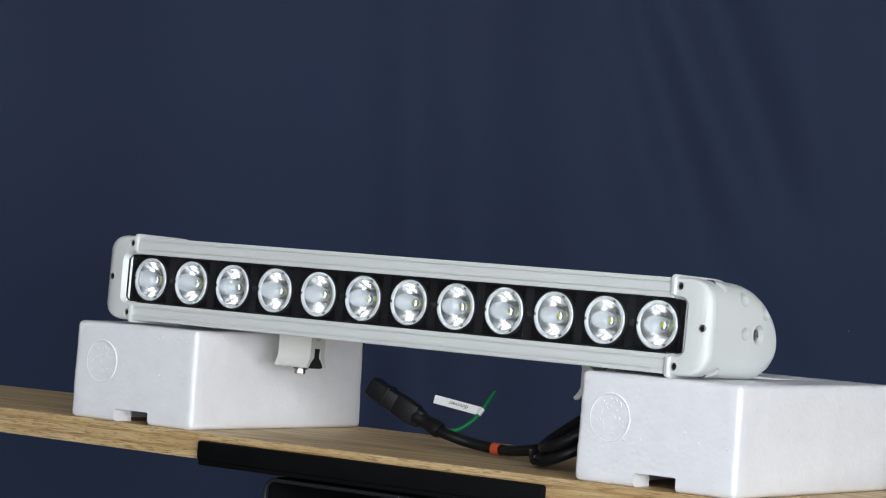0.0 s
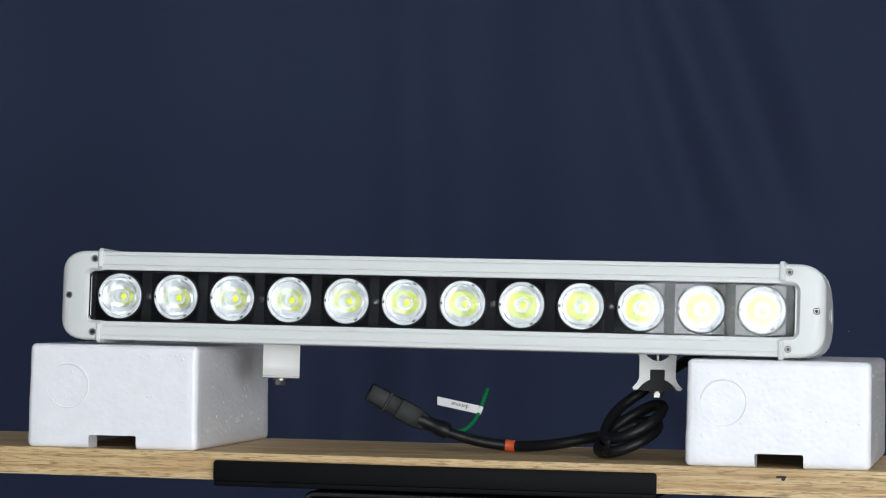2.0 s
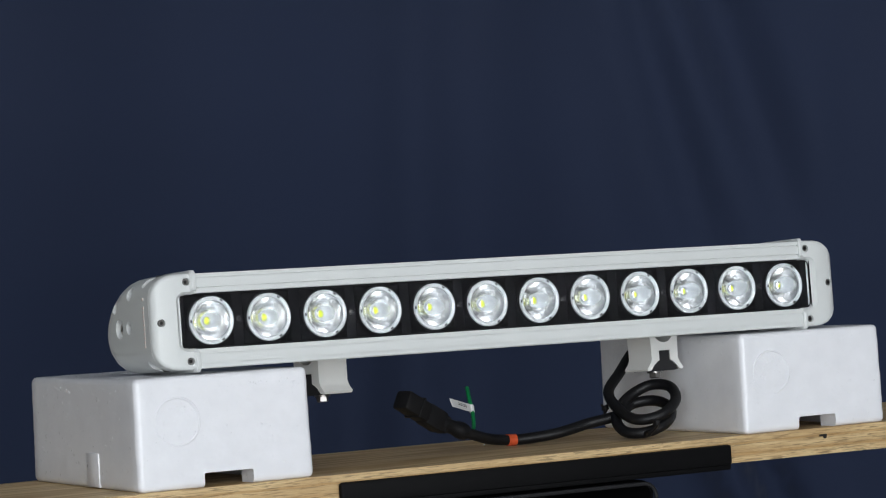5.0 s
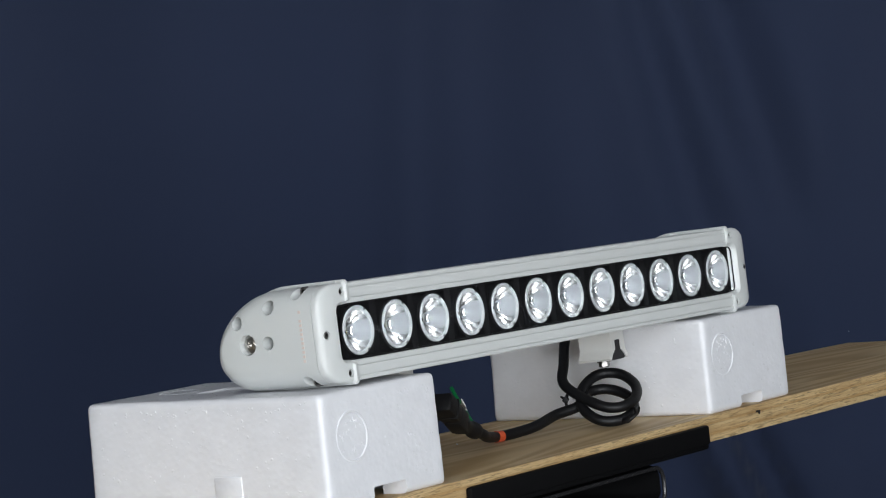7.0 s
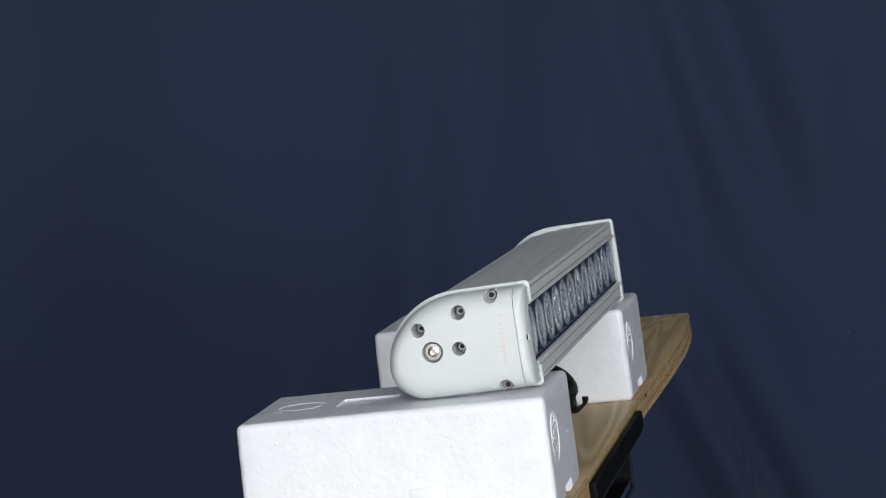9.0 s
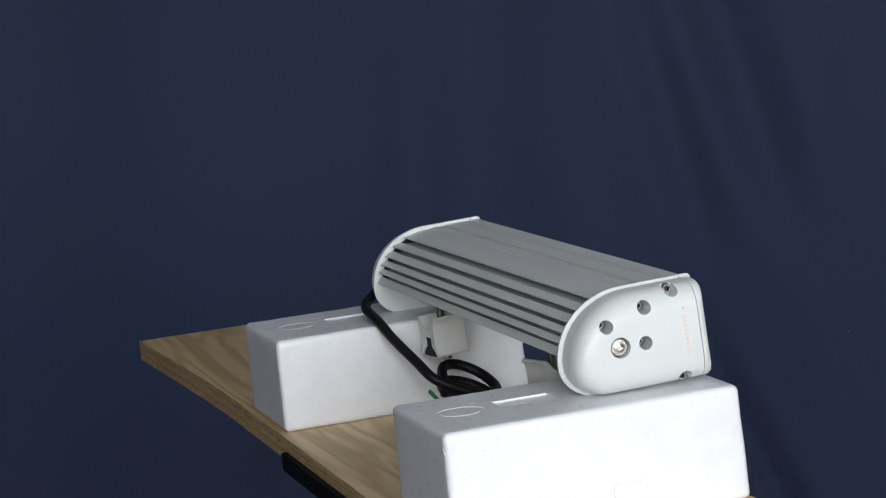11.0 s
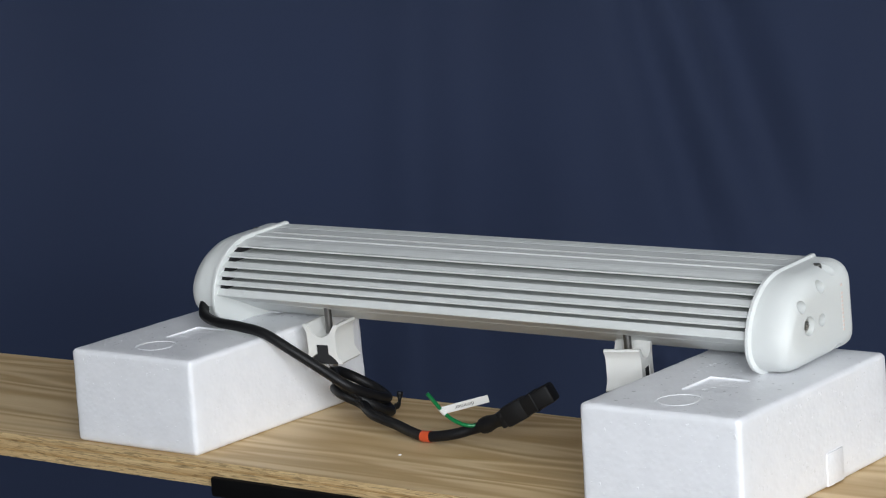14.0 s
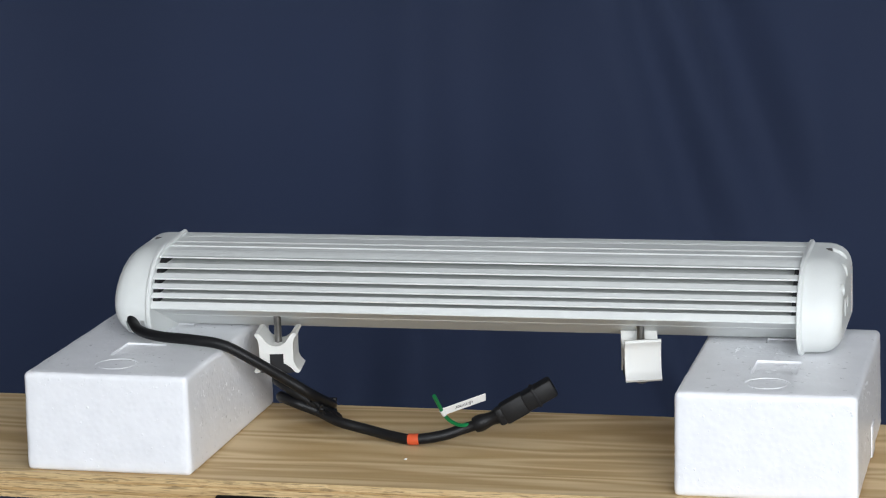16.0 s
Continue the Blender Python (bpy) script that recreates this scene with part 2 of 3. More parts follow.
def carved(bm, cutter_bm):
    """bm minus cutter_bm, as a new bmesh."""
    obs = []
    for b in (bm, cutter_bm):
        bmesh.ops.recalc_face_normals(b, faces=b.faces[:])
        me = bpy.data.meshes.new("cut")
        b.to_mesh(me)
        b.free()
        obs.append(new("cut", me))
    mod = obs[0].modifiers.new("cut", "BOOLEAN")
    mod.operation, mod.solver, mod.object = "DIFFERENCE", "EXACT", obs[1]
    dg = bpy.context.evaluated_depsgraph_get()
    dg.update()
    res = bmesh.new()
    res.from_mesh(obs[0].evaluated_get(dg).to_mesh())
    for o in obs:
        me = o.data
        bpy.data.objects.remove(o)
        bpy.data.meshes.remove(me)
    return res


def thing(name, label, category, group=""):
    return tagged(new(name), label=label, category=category, group=group)


# ---- the room ----
# The third, upper window is an added unseen source for light from above.
WINDOWS = ((-1.05, -0.375, 1.0, 2.05), (0.1, 2.2, 1.0, 2.05), (-0.9, 1.7, 2.2, 2.55))     # x0, x1, z0, z1
DAYLIGHT = 47.5       # watts for a square metre of window


def room():
    x0, x1, y0, y1, h = -3.0, 3.0, -3.4, 2.2, 3.2
    t = 0.15

    def slab(name, mat, *b):
        bm = bmesh.new()
        for q in b:
            box(bm, *q)
        return tagged(new(name, finish(name, bm, mat, False)), kind="structure")
    slab("floor", FLOOR, (x0 - t, x1 + t, y0 - t, y1 + t, -0.1, 0.0))
    slab("ceiling", CEIL, (x0 - t, x1 + t, y0 - t, y1 + t, h, h + 0.1))
    slab("wall_north", WALL, (x0, x1, y1, y1 + t, 0, h))
    slab("wall_west", WALL, (x0 - t, x0, y0, y1, 0, h))
    slab("wall_east", WALL, (x1, x1 + t, y0, y1, 0, h))
    (a0, a1, z0, z1), (b0, b1, _, _), (c0, c1, c2, c3) = WINDOWS
    slab("wall_south", WALL, (x0, a0, y0 - t, y0, 0, c2), (a1, b0, y0 - t, y0, 0, c2), (b1, x1, y0 - t, y0, 0, c2),
         *[(u, v, y0 - t, y0, lo, hi) for u, v in ((a0, a1), (b0, b1)) for lo, hi in ((0, z0), (z1, c2))],
         (x0, c0, y0 - t, y0, c2, h), (c1, x1, y0 - t, y0, c2, h), (c0, c1, y0 - t, y0, c3, h))
    for i, (u, v, lo, hi) in enumerate(WINDOWS):
        win = tagged(new("window_%d" % (i + 1)), kind="structure")
        n = (4, 7, 5)[i]
        for k in range(n + 1):
            x = u + (v - u - 0.012) * k / n
            part("window_frame", box(bmesh.new(), x, x + 0.012, y0 - 0.09, y0 - 0.03, lo, hi), BRACKET_PAINT, win, smooth=False)


room()
# One lamp per opening, the added upper one included.
for wx0, wx1, wz0, wz1 in WINDOWS:
    mx, mz = (wx0 + wx1) / 2, (wz0 + wz1) / 2
    area_lamp("daylight_in_window", (mx, -3.52, mz), (mx, 0, mz), wx1 - wx0, wz1 - wz0, DAYLIGHT * (wx1 - wx0) * (wz1 - wz0), (0.91, 0.955, 1.0))


def backdrop():
    """A hanging navy cloth with soft folds."""
    nx, nz = 260, 90
    xs = [-1.6 + 3.2 * i / nx for i in range(nx + 1)]
    zs = [0.02 + 2.6 * k / nz for k in range(nz + 1)]
    # across, lean, width, depth, lowest and highest reach
    folds = [(-0.06, 0.0, 0.04, 0.016, 0, 3), (0.02, -0.02, 0.06, -0.02, 0, 3), (0.215, -0.23, 0.04, 0.026, 0.98, 3), (0.262, -0.26, 0.03, -0.02, 1.0, 3), (0.305, -0.4, 0.035, 0.028, 1.0, 3),
             (0.37, -0.4, 0.04, -0.024, 1.0, 3), (0.14, -0.06, 0.05, 0.018, 0.9, 3), (-0.35, 0.04, 0.1, 0.012, 0, 3), (-0.55, 0.02, 0.09, -0.014, 0, 3), (0.8, 0.0, 0.07, 0.03, 0, 3), (-0.9, 0.0, 0.08, 0.03, 0, 3),
             (0.095, -0.52, 0.026, 0.052, 0.3, 0.88), (0.145, -0.52, 0.028, -0.05, 0.3, 0.87), (0.2, -0.45, 0.03, 0.026, 0.3, 0.86), (-0.22, -0.05, 0.07, 0.035, 0.2, 0.84), (-0.13, 0.05, 0.05, -0.03, 0.2, 0.84), (0.44, -0.1, 0.05, 0.02, 0.5, 1.3)]
    bm = bmesh.new()
    grid = []
    for z in zs:
        row = []
        for x in xs:
            y = 1.5
            for c, lean, w, d, lo, hi in folds:
                u = (x - c - lean * (z - 1.2)) / w
                reach = 1 / (1 + math.exp((lo - z) / 0.05)) / (1 + math.exp((z - hi) / 0.05))
                y -= 1.25 * d * math.exp(-u * u) * (0.75 + 0.25 * math.sin(3 * z + 7 * c)) * reach
            y += 0.006 * noise.noise((x * 2.2, z * 1.1, 0.3)) + 0.002 * noise.noise((x * 9, z * 4, 2.0))
            row.append(bm.verts.new((x, y, z)))
        grid.append(row)
    for a, b in zip(grid, grid[1:]):
        for k in range(nx):
            bm.faces.new((a[k], a[k + 1], b[k + 1], b[k]))
    ob = new("backdrop", finish("backdrop", bm, CLOTH, angle=180))
    ob.modifiers.new("thickness", "SOLIDIFY").thickness = 0.002
    tagged(ob, label="dark navy cloth hanging in soft vertical folds", category="backdrop", kind="structure")


backdrop()
lint = thing("lint_speck", "tiny white lint speck on navy cloth", "lint")
part("fibre", tube(bmesh.new(), smooth_path([(0.4985, 1.492, 0.8925), (0.499, 1.49, 0.8935), (0.4995, 1.489, 0.895)], 4), 0.0005, 6), PAPER, lint)

# ---- the turntable's frame ----
# Rows of the turning board's own axes: along the lamp, across it, up from its tilted top.
TILT = Matrix(((0.99633486, 0.08521216, 0.00746501, 0), (-0.08550451, 0.98967843, 0.11500254, 0),
               (0.00241166, -0.11521933, 0.99333715, AXIS), (0, 0, 0, 1)))
TURN = [(0.0, -32.82), (0.5, -26.10), (1.0, -19.5), (1.5, -13.03), (2.0, -6.55), (2.5, 0.0), (3.0, 6.59), (3.5, 13.17), (4.0, 19.8), (4.6, 27.8),
        (5.2, 35.85), (5.8, 43.9), (6.4, 51.95), (7.0, 59.67), (7.5, 66.24), (8.0, 72.76), (8.5, 79.18), (9.0, 85.59), (9.5, 91.93), (10.0, 98.25),
        (10.6, 105.8), (11.2, 113.3), (11.8, 120.7), (12.5, 129.3), (13.0, 135.43), (13.5, 141.47), (14.0, 147.45), (14.5, 153.5), (15.0, 159.5), (15.5, 165.5), (16.0, 171.44)]
MOVERS = []
TOP = -8 * MM           # the board's top in that frame


def riding(ob, m):
    """ob rides on the turntable at the pose m of its frame."""
    MOVERS.append((ob, m))
    ob.matrix_basis = pose(0, 0, 0, 0, 0, TURN[0][1]) @ TILT @ m
    return ob


# ---- plywood board ----
def plywood_board():
    board = thing("plywood_board", "plywood plank with layered raw edges on a turning mount", "board")
    x0, x1, y0, y1, thick, n = -835, 831, -113, 101, 19.8, 5

    def outline(inset, depth):
        pts = []
        m = 420
        for k in range(m + 1):
            x = x0 + (x1 - x0) * k / m
            far = max(0.0, abs(x) - 430) / 400
            pts.append((x, y0 + 11 * far ** 3 + 8 * (max(0.0, far - 0.97) / 0.03) ** 2 - 3.6 * depth / 20 * math.sin(math.pi * min(1.0, max(0.0, (x - 190) / 680))) + inset + 0.5 * noise.noise((x * 0.03, inset, 1)) + 0.35 * noise.noise((x * 0.16, inset * 9, 2)) + 0.25 * noise.noise((x * 0.5, inset * 9, 3))))
        for k in range(m + 1):
            x = x1 - (x1 - x0) * k / m
            pts.append((x, y1 + 8.5 * max(0.0, x - 430) / 400 - inset + 0.5 * noise.noise((x * 0.03, inset, 5)) + 0.35 * noise.noise((x * 0.16, inset * 9, 6)) + 0.25 * noise.noise((x * 0.5, inset * 9, 7))))
        return pts
    layers = (0, 4.6, 6.6, 12.4, 14.8, thick)
    for i in range(n):
        za, zb = -layers[i], -layers[i + 1] + 0.05
        bm = bmesh.new()
        pts = outline((0.0, 0.5, 0.1, 0.6, 0.0)[i], layers[i + 1])
        lo = [bm.verts.new((x * MM, y * MM, (zb - 5 * (max(0, abs(x) - 300) / 530) ** 2) * MM)) for x, y in pts]
        hi = [bm.verts.new((x * MM, y * MM, (za - 5 * (max(0, abs(x) - 300) / 530) ** 2) * MM)) for x, y in pts]
        k = len(pts)
        for j in range(k):
            bm.faces.new((lo[j], lo[(j + 1) % k], hi[(j + 1) % k], hi[j]))
        h = k // 2
        for row in (lo, hi):
            for j in range(h - 1):
                bm.faces.new((row[j], row[j + 1], row[k - 2 - j], row[k - 1 - j]))
        sheet = part("ply", bm, WOOD_TOP if i == 0 else (WOOD_DARK if i % 2 else WOOD_LIGHT), board, smooth=False)
        if i == 0:          # the raw edge of the veneer
            sheet.data.materials.append(WOOD_LIGHT)
            for f in sheet.data.polygons:
                f.material_index = 1 if abs(f.normal.z) < 0.5 else 0
    # No hole is cut: a dark solid paints the shade of an edge gap.
    bm = bmesh.new()
    box(bm, 244.5 * MM, 251.5 * MM, (y0 - 0.9) * MM, (y0 + 2) * MM, -6.4 * MM, -4.9 * MM, 0.5 * MM)
    turned(bm, [(1.5 * MM, 0), (1.5 * MM, 1.2 * MM)], pose(249.5 * MM, (y0 - 0.9) * MM, -6.8 * MM, -90), 9)
    part("edge_gap_shade", bm, HOLE_SHADE, board, "small dark patch painted as the shade of an edge gap")
    riding(board, Matrix.Translation((0, 0, TOP)))


plywood_board()


def mount():
    """The black steel mount under the board, on a post."""
    ob = thing("turntable_mount", "black steel mounting plate and post under the plywood", "mount")
    bm = box(bmesh.new(), -158 * MM, 162 * MM, -119 * MM, -113.3 * MM, -20.5 * MM, -5.4 * MM, 2 * MM)
    part("front_bar", bm, BLACK_STEEL, ob, "black steel front bar with rounded corners")
    part("rear_bar", box(bmesh.new(), -158 * MM, 160 * MM, 101.3 * MM, 107 * MM, -26 * MM, -10.5 * MM, 2 * MM), BLACK_STEEL, ob, "black steel rear bar with rounded corners")
    part("plate", box(bmesh.new(), -158 * MM, 162 * MM, -117 * MM, 105 * MM, -24 * MM, -19 * MM, 1.5 * MM), BLACK_STEEL, ob)
    bm = bmesh.new()
    box(bm, -95 * MM, 100 * MM, -112 * MM, 50 * MM, -55 * MM, -26 * MM, 9 * MM, 4)
    cut = box(bmesh.new(), -89 * MM, 94 * MM, -130 * MM, 44 * MM, -51 * MM, -29 * MM, 6 * MM, 3)
    part("bracket_frame", carved(bm, cut), BLACK_STEEL, ob, "black frame with rounded corners")
    loop = []
    for cx, cz, a0 in ((88, -38, 0), (-83, -38, 90), (-83, -46, 180), (88, -46, 270)):
        for k in range(7):
            a = radians(a0 + 15 * k)
            loop.append(Vector((cx + 10 * math.cos(a), -112.5, cz + 10 * math.sin(a))) * MM)
    part("rim", tube(bmesh.new(), loop + loop[:2], 1.6 * MM, 8), GLOSS_BLACK, ob, "glossy black rim")
    bm = bmesh.new()
    turned(bm, [(60 * MM, -60 * MM), (60 * MM, -50 * MM), (25 * MM, -50 * MM), (25 * MM, -26 * MM)], n=40)
    part("turning_head", bm, BLACK_STEEL, ob)
    riding(ob, Matrix.Translation((0, 0, TOP)))
    post = thing("stand_post", "black steel post on the floor", "stand")
    part("post", turned(bmesh.new(), [(30 * MM, 0.01), (30 * MM, AXIS - 80 * MM)]), BLACK_STEEL, post)
    part("base", turned(bmesh.new(), [(0.25, 0), (0.25, 0.012), (0.04, 0.02)]), BLACK_STEEL, post)


mount()


# ---- foam blocks ----
def foam_block(x0, x1, y0, y1, h, notch, mark_from, skew=0.0):
    """A foam packing block; its frame is at the middle of its base."""
    ob = thing("foam_block", "white polystyrene packing block with a notch, lying on plywood", "packing block", "foam blocks")
    w, d = (x1 - x0), (y1 - y0)
    rnd = random.Random(int(h * 10))
    bm = box(bmesh.new(), -w / 2 * MM, w / 2 * MM, -d / 2 * MM, d / 2 * MM, 0, h * MM, 4.0 * MM, 4)
    bmesh.ops.subdivide_edges(bm, edges=[e for e in bm.edges if e.calc_length() > 10 * MM], cuts=22, use_grid_fill=True)

    def uneven(v):
        """Slight draft, waviness and knocked edges."""
        s = 1 - 0.012 * (v.z / (h * MM))
        q = Vector((v.x * s, v.y * s, v.z))
        p = Vector(v) * 1000 + Vector((x0, 0, h))
        out = Vector((v.x / w, v.y / d, (v.z / MM - h / 2) / h * MM)) / (0.5 * MM)
        edge = sorted(abs(c) for c in out)[1] > 0.93
        amount = 0.3 * noise.noise(p * 0.05) + (0.36 if edge else 0.12) * noise.noise(p * 0.16)
        up = 0.0 if v.z < 2 * MM else amount * out.z
        return q + Vector((amount * out.x, amount * out.y, up)) * MM * 0.6
    for v in bm.verts:
        v.co = uneven(v.co)
    cut = bmesh.new()
    n0, n1 = notch[0] - (x0 + x1) / 2, notch[1] - (x0 + x1) / 2
    box(cut, n0 * MM, n1 * MM, (-d / 2 - 5) * MM, (-d / 2 + 28) * MM, -5 * MM, 9.7 * MM, 1.2 * MM, 2)
    # shallow marks moulded into the top
    box(cut, -16 * MM, 17 * MM, 5 * MM, 44 * MM, (h - 1.5) * MM, (h + 8) * MM, 1.4 * MM, 3)
    box(cut, -16 * MM, 17 * MM, -62 * MM, -48 * MM, (h - 1.1) * MM, (h + 8) * MM, 1.0 * MM, 3)
    bm = carved(bm, cut)
    # hollow underneath, behind walls 20 mm thick
    bm = carved(bm, box(bmesh.new(), (-w / 2 + 20) * MM, (w / 2 - 20) * MM, (-d / 2 + 20) * MM, (d / 2 - 20) * MM, -4 * MM, (h - 22) * MM, 3 * MM, 2))
    cut = bmesh.new()
    turned(cut, [(16 * MM, (h - 0.35) * MM), (16.8 * MM, (h + 5) * MM), (13 * MM, (h + 5) * MM), (13.8 * MM, (h - 0.35) * MM), (16 * MM, (h - 0.35) * MM)],
           Matrix.Translation((2 * MM, 70 * MM, 0)), 32, False)
    bmesh.ops.remove_doubles(cut, verts=cut.verts[:], dist=1e-6)
    bm = carved(bm, cut)
    part("block", bm, FOAM, ob)
    bm = bmesh.new()
    cx = mark_from - (x0 + x1) / 2
    ring = [Vector(((cx + 16 * math.cos(a)) * MM, (-d / 2 + 0.75) * MM, (0.6 * h + 16 * math.sin(a)) * MM)) for a in [2 * math.pi * k / 40 for k in range(41)]]
    tube(bm, ring, lambda u: (0.62 + 0.3 * math.sin(9 * u + h)) * MM, 8)
    part("moulded_ring", bm, FOAM, ob, "raised round moulding mark")

    def bead(bm, p, way, q, tall):
        """A low dome of the radius q, in millimetres."""
        m = Matrix.Translation(Vector(p) * MM) @ Vector(way).to_track_quat("Z", "Y").to_matrix().to_4x4()
        turned(bm, [(q * MM, -0.7 * MM), (0.95 * q * MM, 0.35 * tall * MM), (0.6 * q * MM, 0.85 * tall * MM), (0.15 * q * MM, tall * MM)], m @ Matrix.Diagonal((rnd.uniform(0.7, 1.3), rnd.uniform(0.8, 1.6), 1, 1)), 7)
    bm = bmesh.new()
    for k in range(20):         # rough moulding inside the ring
        a, r = rnd.uniform(0, 2 * math.pi), 12.5 * math.sqrt(rnd.random())
        bead(bm, (cx + r * math.cos(a), -d / 2 + 0.45, 0.6 * h + r * math.sin(a)), (0, -1, 0), rnd.uniform(0.4, 0.9), 0.12)
    part("moulded_relief", bm, FOAM, ob)
    bm = bmesh.new()
    for k in range(1250):        # single beads standing proud of the skin, most of them in clusters
        side = rnd.choice("xxXXyYt")
        u, v = rnd.uniform(-0.47, 0.47), rnd.uniform(0.05, 0.94)
        if noise.noise((u * 5, v * 5, ord(side))) < rnd.uniform(-0.5, 0.25):
            continue
        if rnd.random() < 0.3:
            v = rnd.uniform(0.86, 0.95)
        lean = 1 - 0.012 * v
        q = 0.3 + 0.75 * rnd.random() ** 2
        tall = q * rnd.uniform(0.3, 0.5)
        if side in "xX":
            e = -1 if side == "x" else 1
            bead(bm, (e * (w / 2 * lean - 0.1), u * d, v * h), (e, 0, 0), q, tall)
        elif side in "yY":
            e = -1 if side == "y" else 1
            x = u * w
            if e < 0 and v * h < 14 and n0 - 3 < x < n1 + 3:
                continue
            bead(bm, (x, e * (d / 2 * lean - 0.1), v * h), (0, e, 0), q, tall)
        else:
            x, y = u * w, rnd.uniform(-0.47, 0.47) * d
            if abs(x) < 20 and (2 < y < 90 or -66 < y < -44):
                continue
            bead(bm, (x, y, h - 0.1), (0, 0, 1), 1.3 * q, tall)
    for k in range(22):         # rough bottom of the moulded mark
        bead(bm, (rnd.uniform(-14, 15), rnd.uniform(8, 41), h - 1.6), (0, 0, 1), rnd.uniform(1.5, 4.0), rnd.uniform(0.2, 0.5))
    part("bead_relief", bm, FOAM, ob)
    if x0 < 0:
        bm = box(bmesh.new(), (-w / 2 - 0.8) * MM, (-w / 2 + 3) * MM, -31 * MM, -8 * MM, 1 * MM, 24.5 * MM, 0.8 * MM)
        part("side_step", bm, FOAM, ob)
    riding(ob, pose((x0 + x1) / 2 * MM, (y0 + y1) / 2 * MM, TOP, 0, 0, skew))
    return ob


foam_block(-302.8, -174.0, -111, 93, 75.5, (-255.5, -219.6), -272.5, 0.5)
foam_block(180.5, 309, -110.5, 96.5, 74.5, (229.1, 262.8), 207)


def foam_crumb():
    ob = thing("foam_crumb", "tiny white foam crumb lying on plywood", "crumb")
    bm = bmesh.new()
    bmesh.ops.create_icosphere(bm, subdivisions=2, radius=0.8 * MM)
    for v in bm.verts:
        v.co = Vector((v.co.x * 1.7, v.co.y * 0.8, v.co.z * 0.8 + 0.5 * MM)) * (1 + 0.25 * noise.noise(v.co * 900))
    part("bead", bm, FOAM, ob)
    riding(ob, pose(35.5 * MM, 30.4 * MM, TOP, 0, 0, 35))


foam_crumb()


# ---- the lamp ----
HALF = 32.5         # half height of the lamp


def rear(z, grow=0.0):
    """The depth of the lamp's rounded back at the height z; it bulges most below the middle."""
    h = HALF + grow
    mid = -11 * h / HALF
    if z > mid:
        u = min(1.0, (z - mid) / (h - mid))
        return 46 + (49 + 0.6 * grow) * math.sqrt(1 - u * u)
    u = min(1.0, (mid - z) / (h + mid))
    return 70 + 0.3 * grow + (25 + 0.3 * grow) * math.sqrt(1 - u * u)


def housing_outline():
    front = [(26, 17.6), (5.5, 17.6), (5.5, 18.8), (0.6, 18.8), (0.2, 19.3), (0.2, 21.9), (2.4, 21.9), (2.4, 22.7), (0.2, 22.7), (0.2, 28.6), (2.4, 28.6),
             (2.4, 29.4), (0.2, 29.4), (0.2, 31.4), (0.9, 32.2)]
    top = [(10, 32.2), (10, 31.5), (10.7, 31.5), (10.7, 32.2), (13.6, 32.2), (13.6, 30.6), (14.8, 30.6), (14.8, 32.2), (30.0, 32.2), (30.0, 30.3), (31.0, 30.3),
           (31.0, 31.9), (32.4, 31.9), (32.4, 30.3), (33.4, 30.3), (33.4, 32.0), (42.6, 32.0), (43.4, 31.2)]
    pts = list(reversed(front + top))        # forward along the top, then into the channel
    pts += [(y, -z) for y, z in front]
    pts += [(38, -32.2), (70.0, -16.4), (70.4, -15.2), (72.0, -15.4), (91.5, -6.2)]
    slots = [26.3, 20.5, 13.8, 7.5, 1.2]
    pts += [(rear(-5.6, -1.2) + 0.3, -5.6), (rear(-4.6, -1.2) + 0.5, -4.6)]
    for i in range(len(slots) - 1, -1, -1):       # a slot, then the lip of the fin above it
        lo, hi = slots[i] - 1.7, slots[i] + 1.2
        r0, r1 = rear(lo, -1.2), rear(hi, -1.2)
        pts += [(r0 - 2.2, lo), (r0 - 6.0, lo - 1.5), (38, lo - 1.6), (38, hi + 0.3), (r1 - 0.6, hi), (r1 + 0.2, hi + 0.15), (r1 + 0.3, hi + 0.6), (r1 + 0.1, hi + 1.2)]
    for z in (28.9, 29.7, 30.4, 30.9):
        pts.append((rear(z, -1.2), z))
    return [(y * MM, z * MM) for y, z in pts]


def cap_ring(grow, front, n=30):
    """The closed (y, z) outline of an end cap, inset by -grow."""
    h = HALF + grow
    pts = []
    c = 3.0
    for k in range(5):
        a = math.pi / 2 * k / 4
        pts.append((front + c - c * math.cos(a), -(h - c) - c * math.sin(a)))
    bottom = list(pts)
    for y in (14, 24, 34, 44, 56):
        bottom.append((y, -h))
    for k in range(1, n):
        z = -h + 2 * h * (0.5 - 0.5 * math.cos(math.pi * k / n))
        bottom.append((rear(z, grow) + 0.9 * max(0.0, grow), z))
    for y in (44, 34, 24, 14):
        bottom.append((y, h))
    for y, z in reversed(pts):
        bottom.append((y, -z))
    return bottom


def shade_socket(mesh):
    """Paints shade into the hex socket of a screw with a near-black material."""
    mesh.materials.append(HOLE_SHADE)
    for f in mesh.polygons:
        if math.hypot(f.center.x, f.center.y) < 1.15 * MM:
            f.material_index = 1


